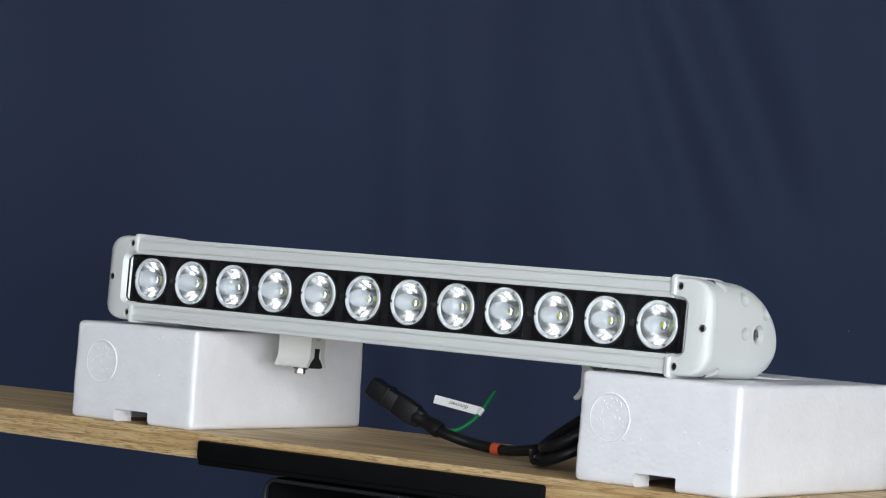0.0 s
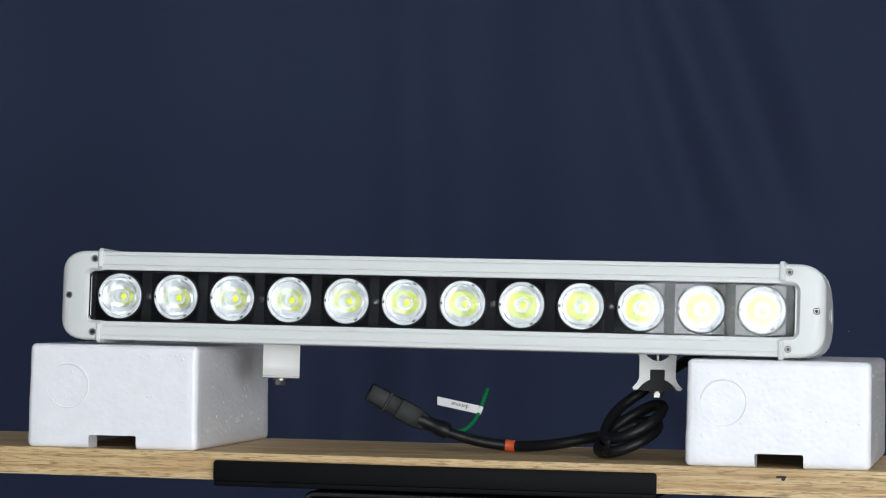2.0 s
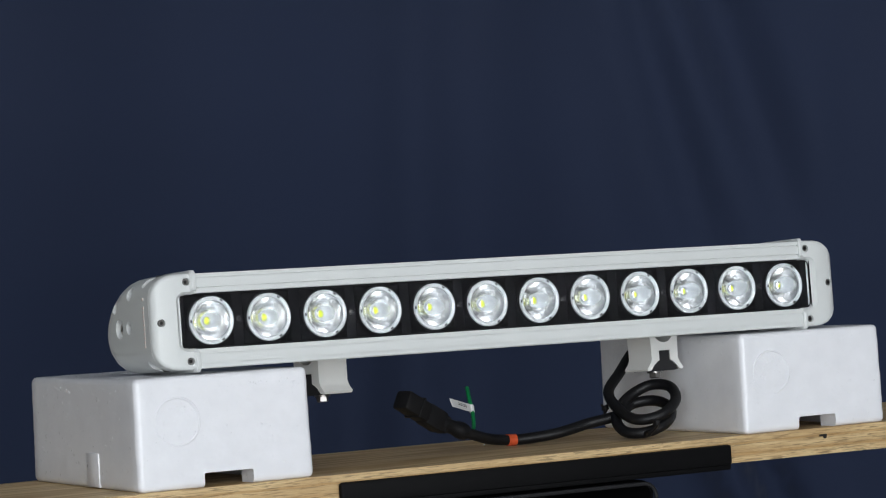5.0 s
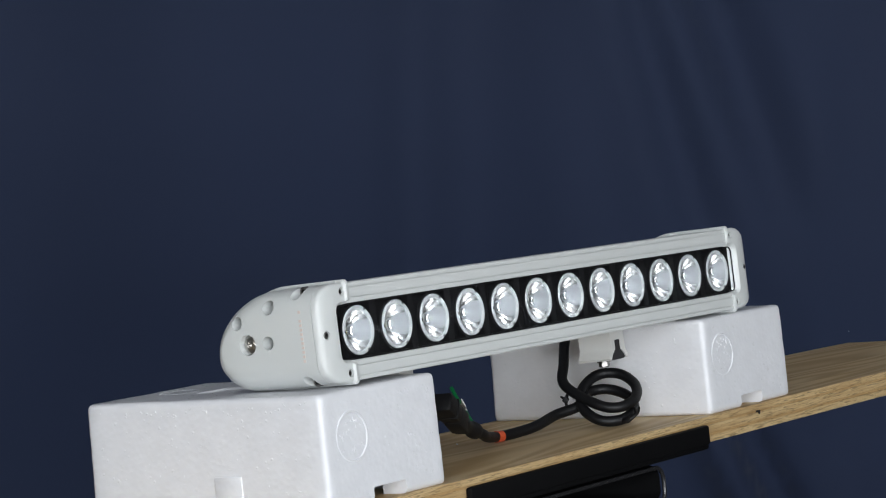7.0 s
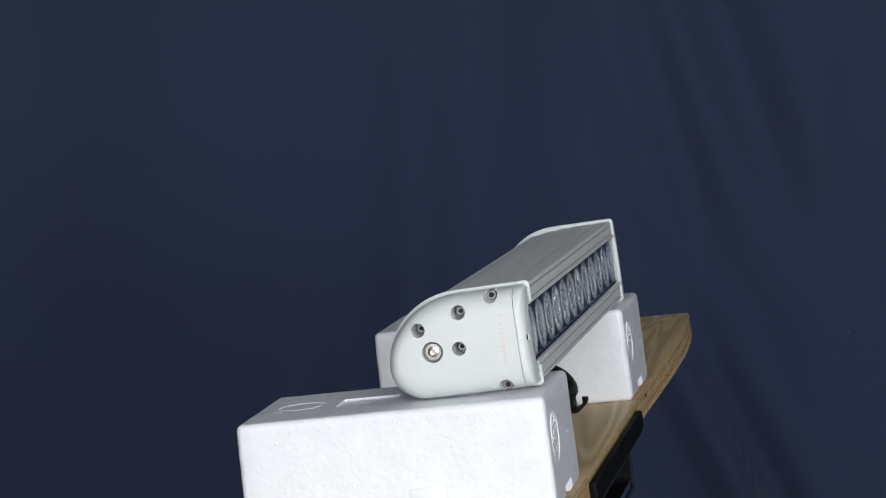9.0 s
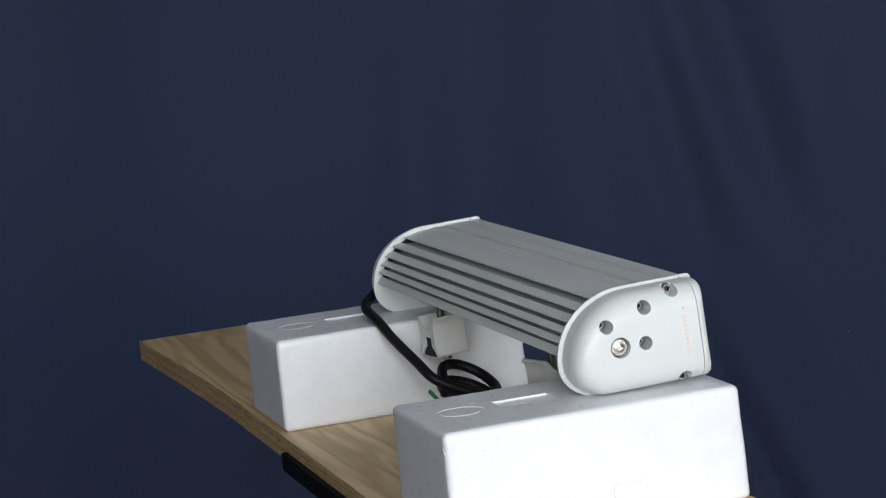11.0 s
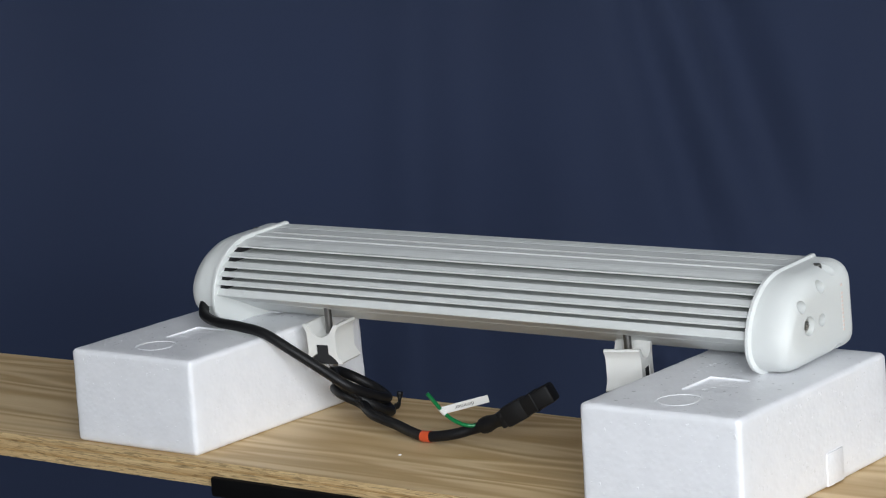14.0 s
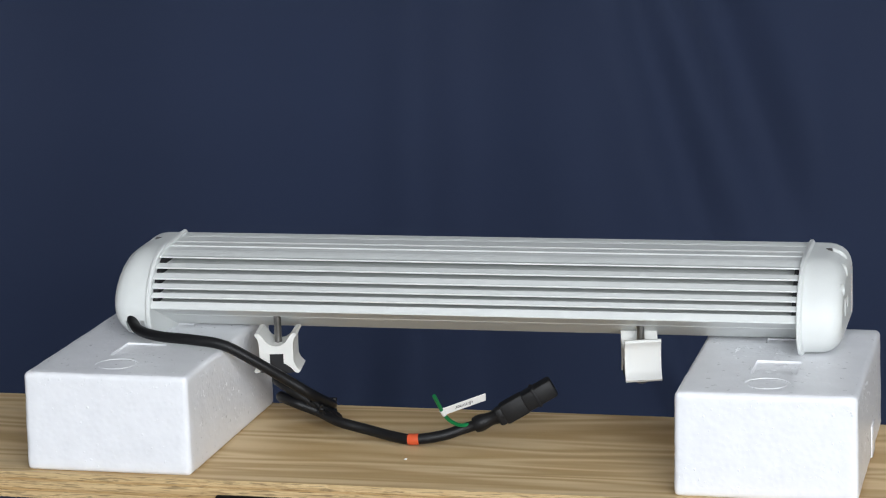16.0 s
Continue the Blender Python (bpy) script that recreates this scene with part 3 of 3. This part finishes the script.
def end_cap(parent, s):
    """An end cap for the side s (-1 left, 1 right)."""
    bm = bmesh.new()
    stations = [(246.6, 1.6, -1.0), (247.2, 2.0, -1.4), (249.4, 2.0, -1.4), (250.0, 1.2, -0.8), (250.8, 0.2, 0.0), (262.0, 0.0, 0.0), (266.5, -0.8, 0.2), (271.0, -2.6, 0.6),
                (274.6, -5.4, 1.4), (277.0, -9.0, 2.6), (278.3, -13.0, 4.2), (278.7, -16.0, 6.0)]
    rings = []
    for x, grow, front in stations:
        rings.append([bm.verts.new((s * x * MM, y * MM, z * MM)) for y, z in cap_ring(grow, front)])
    n = len(rings[0])
    for a, b in zip(rings, rings[1:]):
        for k in range(n):
            bm.faces.new((a[k], a[(k + 1) % n], b[(k + 1) % n], b[k]))
    bm.faces.new(rings[0])
    bm.faces.new(rings[-1])
    cut = bmesh.new()

    def drill(y, z, r, depth, x=280):
        turned(cut, [(r * MM, 0), (r * MM, depth * MM)], Matrix.Translation((s * x * MM, y * MM, z * MM)) @ pose(0, 0, 0, 0, -90 * s, 0), 24)
    for y, z, r, d in ((43, 22, 4.7, 23), (63, -1, 6.9, 13), (70.5, 14, 4.6, 23), (45.5, -1, 4.6, 23)):
        drill(y, z, r, d)
    drill(21.5, 29.5, 4.6, 18)
    drill(19.5, -29.5, 4.6, 18)
    # window bay for the glass and pockets for the front screws
    box(cut, min(s * 230, s * 257.5) * MM, max(s * 230, s * 257.5) * MM, -6 * MM, 8.6 * MM, -18.6 * MM, 18.6 * MM, 3 * MM, 4)
    for x, z in ((253.3, 26.8), (253.3, -26.8), (272.5, 0)):
        turned(cut, [(2.7 * MM, 0), (2.7 * MM, 7 * MM)], Matrix.Translation((s * x * MM, -4 * MM, z * MM)) @ pose(0, 0, 0, -90), 20)
    if s > 0:       # cable outlet
        box(cut, 252.5 * MM, 268 * MM, 82 * MM, 105 * MM, -40 * MM, -15 * MM, 2 * MM)
    seam = box(bmesh.new(), min(s * 240, s * 290) * MM, max(s * 240, s * 290) * MM, 6.8 * MM, 7.2 * MM, -45 * MM, 45 * MM)
    reveal = bmesh.new()
    near, far = [], []          # sloping reveal of the window bay
    for k in range(24):
        a = 2 * math.pi * k / 24
        cx, cz = math.copysign(14.0, math.cos(a)), math.copysign(13.6, math.sin(a))
        for row, y, g in ((near, -2.2, 9.2), (far, 3.2, 4.6)):
            row.append(reveal.verts.new(((s * 240 + cx + g * math.cos(a)) * MM, y * MM, (cz + g * 0.92 * math.sin(a)) * MM)))
    for k in range(24):
        reveal.faces.new((near[k], near[(k + 1) % 24], far[(k + 1) % 24], far[k]))
    reveal.faces.new(near)
    reveal.faces.new(far)
    cap = part("end_cap", carved(carved(carved(bm, cut), reveal), seam), WHITE_PAINT, parent, "white die-cast end cap with screw holes")
    screw = bmesh.new()
    turned(screw, [(2.3 * MM, -2 * MM), (2.3 * MM, 0.6 * MM), (1.9 * MM, 1.0 * MM), (1.2 * MM, 1.0 * MM), (1.1 * MM, -0.4 * MM)], n=18)
    mesh = finish("screw", screw, STEEL)
    shade_socket(mesh)
    for x, z in ((253.3, 26.8), (253.3, -26.8), (272.5, 0)):
        share("screw", mesh, cap, pose(s * x * MM, 2.2 * MM, z * MM, 90, 0, 0))
    for y, z, x, k in ((43, 22, 264.5, 1.3), (70.5, 14, 263.5, 1.25), (45.5, -1, 264.5, 1.25), (21.5, 29.5, 264.0, 1.5), (19.5, -29.5, 264.0, 1.5)):
        share("screw", mesh, cap, pose(s * x * MM, y * MM, z * MM, 0, 90 * s, 0) @ Matrix.Diagonal((k, k, k, 1)))
    bolt = bmesh.new()
    turned(bolt, [(6.2 * MM, -3 * MM), (6.2 * MM, 0), (5.2 * MM, 1.2 * MM), (3.4 * MM, 1.2 * MM), (3.4 * MM, 2.4 * MM), (2.0 * MM, 2.8 * MM), (2.0 * MM, 0.2 * MM)], n=24)
    part("vent_plug", bolt, BRIGHT_STEEL, cap, "round bright steel plug with hex socket", m=pose(s * 274.2 * MM, 63 * MM, -1 * MM, 0, 90 * s, 0))
    if s < 0:
        for k in range(12):
            if k in (1,):
                continue
            bm = box(bmesh.new(), -279.05 * MM, -278.6 * MM, 15.6 * MM, 17.6 * MM, (17 - 2.9 * k - 0.9) * MM, (17 - 2.9 * k + 0.9) * MM)
            part("stamp_bar", bm, STAMP, cap, "faded orange printed mark", smooth=False)
    return cap


def led_meshes():
    """The pieces of one lamp optic; z is the way it shines. A solid clear lens bends the view down to the phosphor."""
    f, r1 = 3.0, 13.4           # focal length and front radius of the lens body
    z0 = 1.5 - r1 * r1 / (4 * f)

    def wall(r, off=0.0):
        return (r * r / (4 * f) + z0 + off) * MM
    holder = turned(bmesh.new(), [(17.7 * MM, -3 * MM), (17.7 * MM, 0.8 * MM), (17.3 * MM, 1.2 * MM), (16.6 * MM, 1.4 * MM), (16.6 * MM, -3 * MM)], n=40, cap=False)
    rim = turned(bmesh.new(), [(16.4 * MM, -1 * MM), (16.4 * MM, 2.0 * MM), (15.9 * MM, 2.5 * MM), (14.8 * MM, 2.5 * MM), (13.7 * MM, 1.9 * MM), (13.6 * MM, 0.5 * MM)], n=48, cap=False)
    steps = [4.4 + (r1 - 4.4) * k / 18 for k in range(19)]
    cup = turned(bmesh.new(), [(2.0 * MM, wall(4.4, -0.7))] + [((r + 0.35) * MM, wall(r, -0.5)) for r in steps], n=48, cap=False)
    body = [(0.05 * MM, 1.9 * MM), (5.0 * MM, 1.8 * MM), (r1 * MM, 1.5 * MM)] + [(r * MM, wall(r)) for r in reversed(steps)]
    body += [(3.1 * MM, wall(4.4)), (3.0 * MM, wall(4.4) + 4.4 * MM), (2.3 * MM, wall(4.4) + 4.1 * MM), (1.3 * MM, wall(4.4) + 3.75 * MM), (0.05 * MM, wall(4.4) + 3.6 * MM)]
    lens = turned(bmesh.new(), body, n=48)
    zc = wall(4.4)
    chip = turned(bmesh.new(), [(2.0 * MM, zc - 0.4 * MM), (2.05 * MM, zc + 1.0 * MM), (1.8 * MM, zc + 1.8 * MM), (1.1 * MM, zc + 2.35 * MM), (0.2 * MM, zc + 2.5 * MM)], n=28)
    base = bmesh.new()
    turned(base, [(3.0 * MM, zc - 0.6 * MM), (3.0 * MM, zc - 0.1 * MM), (2.6 * MM, zc)], n=24)
    for k in range(4):
        a = math.pi / 2 * (k + 0.5)
        turned(base, [(0.55 * MM, zc - 0.1 * MM), (0.5 * MM, zc + 0.5 * MM), (0.2 * MM, zc + 0.6 * MM)], Matrix.Translation((2.45 * MM * math.cos(a), 2.45 * MM * math.sin(a), 0)), 8)
    return (finish("clear_lens", lens, OPTIC, angle=40), finish("led_holder", holder, BLACK_PANEL), finish("lens_rim", rim, RIM), finish("lens_cup", cup, CUP, angle=180),
            finish("led_chip", chip, PHOSPHOR), finish("led_base", base, CHIP))


def bracket(parent, x, y, top, turn):
    """A cradle-shaped foot on a bolt; its profile runs along y at turn 0."""
    m = pose(x * MM, y * MM, top * MM, 0, 0, turn)
    half = [(0, -10.5), (3.5, -9.9), (7.5, -7.3), (10.3, -3.2), (12.6, -0.3), (15.4, 0.0), (16.4, -1.6), (14.2, -4.6), (13.2, -8.5), (13.0, -22.5), (14.5, -26.0), (18.0, -30.0),
            (16.6, -31.6), (13.8, -31.0), (11.0, -27.5), (7.0, -24.6), (5.4, -24.0), (5.4, -16.5), (0, -16.5)]
    pts = half + [(-a, b) for a, b in reversed(half[1:-1])]
    bm = bmesh.new()
    d = 13.5
    fr = [bm.verts.new((a * MM, -d * MM, b * MM)) for a, b in pts]
    bk = [bm.verts.new((a * MM, d * MM, b * MM)) for a, b in pts]
    n = len(pts)
    for k in range(n):
        bm.faces.new((fr[k], fr[(k + 1) % n], bk[(k + 1) % n], bk[k]))
    bm.faces.new(fr)
    bm.faces.new(bk)
    br = part("mounting_bracket", bm, BRACKET_PAINT, parent, "white powder-coated cradle bracket", m=m)
    bm = bmesh.new()
    pad = [(5.2, -16.8), (5.2, -24.4), (7.0, -25.2), (10.8, -28.2), (13.2, -31.2), (9.0, -32.0), (-9.0, -32.0), (-13.2, -31.2), (-10.8, -28.2), (-7.0, -25.2), (-5.2, -24.4), (-5.2, -16.8)]
    a = [bm.verts.new((u * MM, -12.8 * MM, w * MM)) for u, w in pad]
    b = [bm.verts.new((u * MM, 12.8 * MM, w * MM)) for u, w in pad]
    for k in range(len(pad)):
        bm.faces.new((a[k], a[(k + 1) % len(pad)], b[(k + 1) % len(pad)], b[k]))
    bm.faces.new(a)
    bm.faces.new(b)
    part("rubber_pad", bm, PAD, br, "dark grey rubber pad")
    bm = bmesh.new()
    turned(bm, [(2.9 * MM, -15 * MM), (2.9 * MM, 20 * MM)], n=16)
    part("stud", bm, STEEL, br)
    bm = bmesh.new()
    turned(bm, [(5.6 * MM, -33.4 * MM), (5.6 * MM, -32.0 * MM)], n=20)
    turned(bm, [(3.0 * MM, -37.2 * MM), (4.3 * MM, -36.6 * MM), (4.3 * MM, -33.4 * MM)], n=6)
    part("hex_bolt", bm, STEEL, br, "steel hex bolt with washer")
    return br


def light_bar():
    bar = thing("led_light_bar", "white LED light bar with twelve round lenses and finned back", "light bar")
    bm = extrude_x(bmesh.new(), housing_outline(), -248 * MM, 248 * MM)
    part("housing", bm, WHITE_PAINT, bar, "white ribbed aluminium extrusion", smooth=False)
    for s in (-1, 1):
        # Added black fillers put the dark shade into the ends of the fin slots.
        seal = [(40 * MM, -5 * MM)] + [((rear(z, -1.2) - 3.4) * MM, z * MM) for z in (-5, 0, 5, 10, 15, 20, 25, 28.5)] + [(40 * MM, 28.5 * MM)]
        part("slot_end_shade", extrude_x(bmesh.new(), seal, *sorted((s * 242.5 * MM, s * 246.4 * MM))), PAD, bar, "black filler painted as the shade at the slot ends", smooth=False)
    holes = bmesh.new()
    for k in range(12):
        turned(holes, [(16.0 * MM, 0), (16.0 * MM, 10 * MM)], pose((k - 5.5) * 42.65 * MM, 12 * MM, 0, 90, 0, 0), 32)
    panel = carved(box(bmesh.new(), -257 * MM, 257 * MM, 7.0 * MM, 8.4 * MM, -17.7 * MM, 17.7 * MM), holes)
    part("led_panel", panel, BLACK_PANEL, bar, "matt black inner panel", smooth=False)
    plate = box(bmesh.new(), -17.6 * MM, 17.6 * MM, -17.4 * MM, 17.4 * MM, 0, 0.5 * MM)
    plate = finish("bezel", carved(plate, turned(bmesh.new(), [(16.0 * MM, -2 * MM), (16.0 * MM, 4 * MM)], n=40)), BEZEL, False)
    for k in range(12):
        share("bezel", plate, bar, pose(((k - 5.5) * 42.65 - 1.2) * MM, 6.98 * MM, 0, 90, 0, 0))
    for s in (-1, 1):
        end_cap(bar, s)
    lens, holder, rim, cup, chip, base = led_meshes()
    clip = finish("lens_clip", box(bmesh.new(), -0.6 * MM, 0.7 * MM, -1.1 * MM, 1.1 * MM, -0.5 * MM, 0.25 * MM), PAD, False)
    for k in range(12):
        x = (k - 5.5) * 42.65
        led = share("led_optic", holder, bar, pose(x * MM, 6.6 * MM, 0, 90, 0, 0))
        share("lens_rim", rim, led, Matrix())
        share("lens_cup", cup, led, Matrix())
        share("clear_lens", lens, led, Matrix()).visible_shadow = False
        share("led_chip", chip, led, Matrix())
        share("led_base", base, led, Matrix())
        for a in (90, 210, 330):
            share("lens_clip", clip, led, pose(0, 0, 0, 0, 0, a + 90) @ Matrix.Translation((15.2 * MM, 0, 2.4 * MM)))
    screw = finish("panel_screw", turned(bmesh.new(), [(2.4 * MM, -1 * MM), (2.4 * MM, 0.5 * MM), (1.7 * MM, 0.9 * MM), (1.0 * MM, 0.9 * MM), (0.8 * MM, 0.2 * MM)], n=14), GLOSS_BLACK)
    for k in (0, 2, 4, 6, 8, 10):
        share("panel_screw", screw, bar, pose((k - 5) * 42.65 * MM, 6.9 * MM, 0, 90, 0, 0))
    cover = part("cover_glass", box(bmesh.new(), -257.2 * MM, 257.2 * MM, 2.0 * MM, 3.6 * MM, -18.2 * MM, 18.2 * MM), COVER_GLASS, bar, "clear flat cover", smooth=False)
    cover.visible_shadow = False
    for z in (-18.15, 18.15):
        part("window_seal", box(bmesh.new(), -247 * MM, 247 * MM, 4.0 * MM, 5.45 * MM, (z - 0.6) * MM, (z + 0.6) * MM), BLACK_PANEL, bar, "black seal strip", smooth=False)
    for s in (-1, 1):
        u = [(247.0, 17.6)] + [(252.6 + 4.4 * math.sin(a), 13.2 + 4.4 * math.cos(a)) for a in [math.pi / 2 * k / 6 for k in range(7)]]
        u += [(x, -z) for x, z in reversed(u)]
        part("window_seal", tube(bmesh.new(), [Vector((s * x, 3.9, z)) * MM for x, z in u], 0.5 * MM, 8), BLACK_PANEL, bar, "black seal strip")
    bracket(bar, -127.4, 66, -24.6, 106)
    bracket(bar, 154, 69, -26.0, 8)
    riding(bar, pose(-2.8 * MM, -102.2 * MM, 102.3 * MM, -2.1, 0.27, 0))
    return bar


light_bar()


# ---- the cable ----
def power_cable():
    cab = thing("power_cable", "black coiled power cable with connector and green dimmer wire", "cable")
    pts = [(262, -14, 86), (258, -7, 81), (250, 1, 77), (232, 7, 74.5), (206, 10, 73.5), (181, 10, 70), (160, 5, 58), (138, -6, 41), (120, -17, 26)]
    for k in range(1, 16):          # two tilted turns, the second lying under the first
        a = radians(127 + 48 * k)
        low = min(1.0, max(0.0, (k / 15 - 0.34) / 0.28))
        low = low * low * (3 - 2 * low)
        dx, dy = (21 + 0.5 * low) * math.cos(a), (21 + 0.5 * low) * math.sin(a)
        pts.append((136 - 4 * low + dx, -48 + 2 * low + dy, 19.5 - 11.5 * low + (0.42 - 0.06 * low) * (dx + dy)))
    pts += [(100, -19, 5), (76, -17, 0), (56, -11, -2.5), (38.8, -6.7, -3), (18, -11, -0.5), (1.4, -18, 4), (-16, -19.5, 9.5)]
    pts = [(x * MM, y * MM, w * MM) for x, y, w in pts]
    cord = smooth_path(pts, 10)
    part("cord", tube(bmesh.new(), cord, 4.1 * MM), RUBBER, cab, "black round rubber cord")
    a, b = Vector((-6, -18.6, 6.5)) * MM, Vector((-30, -21.5, 16.5)) * MM
    part("heat_shrink", tube(bmesh.new(), [a.lerp(b, k / 8) for k in range(9)], lambda u: (5.9 + 0.7 * math.sin(u * 9)) * MM), RUBBER, cab, "black heat-shrink sleeve")
    way = (Vector((-67.7, -33.2, 37.8)) * MM - b).normalized()
    turn = way.to_track_quat("Z", "X").to_matrix().to_4x4()
    bm = bmesh.new()
    box(bm, -8.0 * MM, 8.0 * MM, -6.5 * MM, 6.5 * MM, 0, 20 * MM, 2 * MM)
    box(bm, -7.2 * MM, 7.2 * MM, -7.6 * MM, 7.6 * MM, 18 * MM, 44 * MM, 2.2 * MM)
    box(bm, -7.9 * MM, 7.9 * MM, -8.2 * MM, 8.2 * MM, 27 * MM, 29.5 * MM, 0.8 * MM)
    box(bm, -6.8 * MM, 6.8 * MM, -5.6 * MM, 5.6 * MM, -5 * MM, 3 * MM, 2 * MM)
    part("connector", bm, CONNECTOR, cab, "black rectangular plastic plug", m=Matrix.Translation(b - way * 3 * MM) @ turn)
    band = [p for p in cord if 33 * MM < p.x < 44 * MM and p.z < 0]
    part("tape_band", tube(bmesh.new(), band, 4.5 * MM), TAPE, cab, "orange tape wrapped round the cord")
    wire = smooth_path([tuple(q * MM for q in p) for p in ((-4, -19, 7), (4, -12, 8), (9.5, -3, 14), (12.5, 4, 21.5), (14, 10, 29), (16, 16.5, 38))], 8)
    w = part("dimmer_wire", tube(bmesh.new(), wire, 1.5 * MM, 10), GREEN, cab, "green insulated wire")
    # the paper flag: from the wire to its free end, drooping with its print the wrong way up
    foot, end = Vector((12.5, 4.5, 22.5)) * MM, Vector((-15.5, -16.5, 29.5)) * MM
    ux = (foot - end).normalized()
    uz = (Vector((-0.5, 0.75, -0.42)) - ux * ux.dot(Vector((-0.5, 0.75, -0.42)))).normalized()
    uy = uz.cross(ux)
    m = Matrix(((ux.x, uy.x, uz.x, end.x), (ux.y, uy.y, uz.y, end.y), (ux.z, uy.z, uz.z, end.z), (0, 0, 0, 1)))
    long = (foot - end).length
    tag = part("label_tag", box(bmesh.new(), 0, long, -3.4 * MM, 3.4 * MM, -0.4 * MM, 0.4 * MM, 0.2 * MM), PAPER, w, "white folded paper label reading dimmer", smooth=False, m=m)
    part("label_wrap", tube(bmesh.new(), [Vector((11.9, 2.6, 19.8)) * MM, Vector((13.2, 6.2, 24.4)) * MM], 2.0 * MM, 10), PAPER, w, "white paper wrapped round the wire")
    for side in (-1, 1):
        data = bpy.data.curves.new("printed_word", "FONT")
        data.body, data.size, data.align_x, data.align_y = "dimmer", 4.8 * MM, "CENTER", "CENTER"
        data.materials.append(INK)
        word = new("printed_word", data)
        word.parent = w
        word.matrix_basis = m @ Matrix.Translation((long * 0.52, 0, side * 0.55 * MM)) @ (Matrix() if side > 0 else pose(0, 0, 0, 180, 0, 180))
    tu, td = Vector((0.53, 0.18, 0.83)), Vector((-0.7, -0.43, -0.58))
    tv = tu.cross(td).normalized()
    tie = [(Vector((118, -24, 13.5)) + 8.8 * math.cos(a) * tu + 5.0 * math.sin(a) * tv) * MM for a in [2 * math.pi * k / 20 for k in range(21)]]
    part("cable_tie", tube(bmesh.new(), tie, 1.3 * MM, 6), RUBBER, cab, "black cable tie")
    knot = Vector((118, -24, 13.5)) + 5.4 * (tv if tv.y > 0 else -tv)
    bm = box(bmesh.new(), -2.2 * MM, 2.2 * MM, -1.7 * MM, 1.7 * MM, -2.0 * MM, 2.0 * MM, 0.5 * MM)
    tube(bm, [Vector((0, 0, 2 + 1.5 * k)) * MM for k in range(3)], lambda u: (1.2 - 0.5 * u) * MM, 6)
    part("tie_head", bm, CONNECTOR, cab, "black cable tie head with a cut end", m=Matrix.Translation(knot * MM) @ (tu * 0.6 + (tv if tv.y > 0 else -tv)).normalized().to_track_quat("Z", "X").to_matrix().to_4x4())
    tail = smooth_path([tuple(q * MM for q in p) for p in ((121, -64, -3), (120, -70, -3), (120, -75, -1.5), (122, -79, 2), (122, -80, 7))], 5)
    part("tie_tail", tube(bmesh.new(), tail, lambda u: (1.4 + 1.2 * math.sin(u * 5) ** 2) * MM, 8), RUBBER, cab, "cut ends of a black cable tie")
    riding(cab, Matrix())


power_cable()


# ---- what turns ----
def motions():
    for ob, m in MOVERS:
        walk(ob, [(t, pose(0, 0, 0, 0, 0, a) @ TILT @ m) for t, a in TURN])


motions()
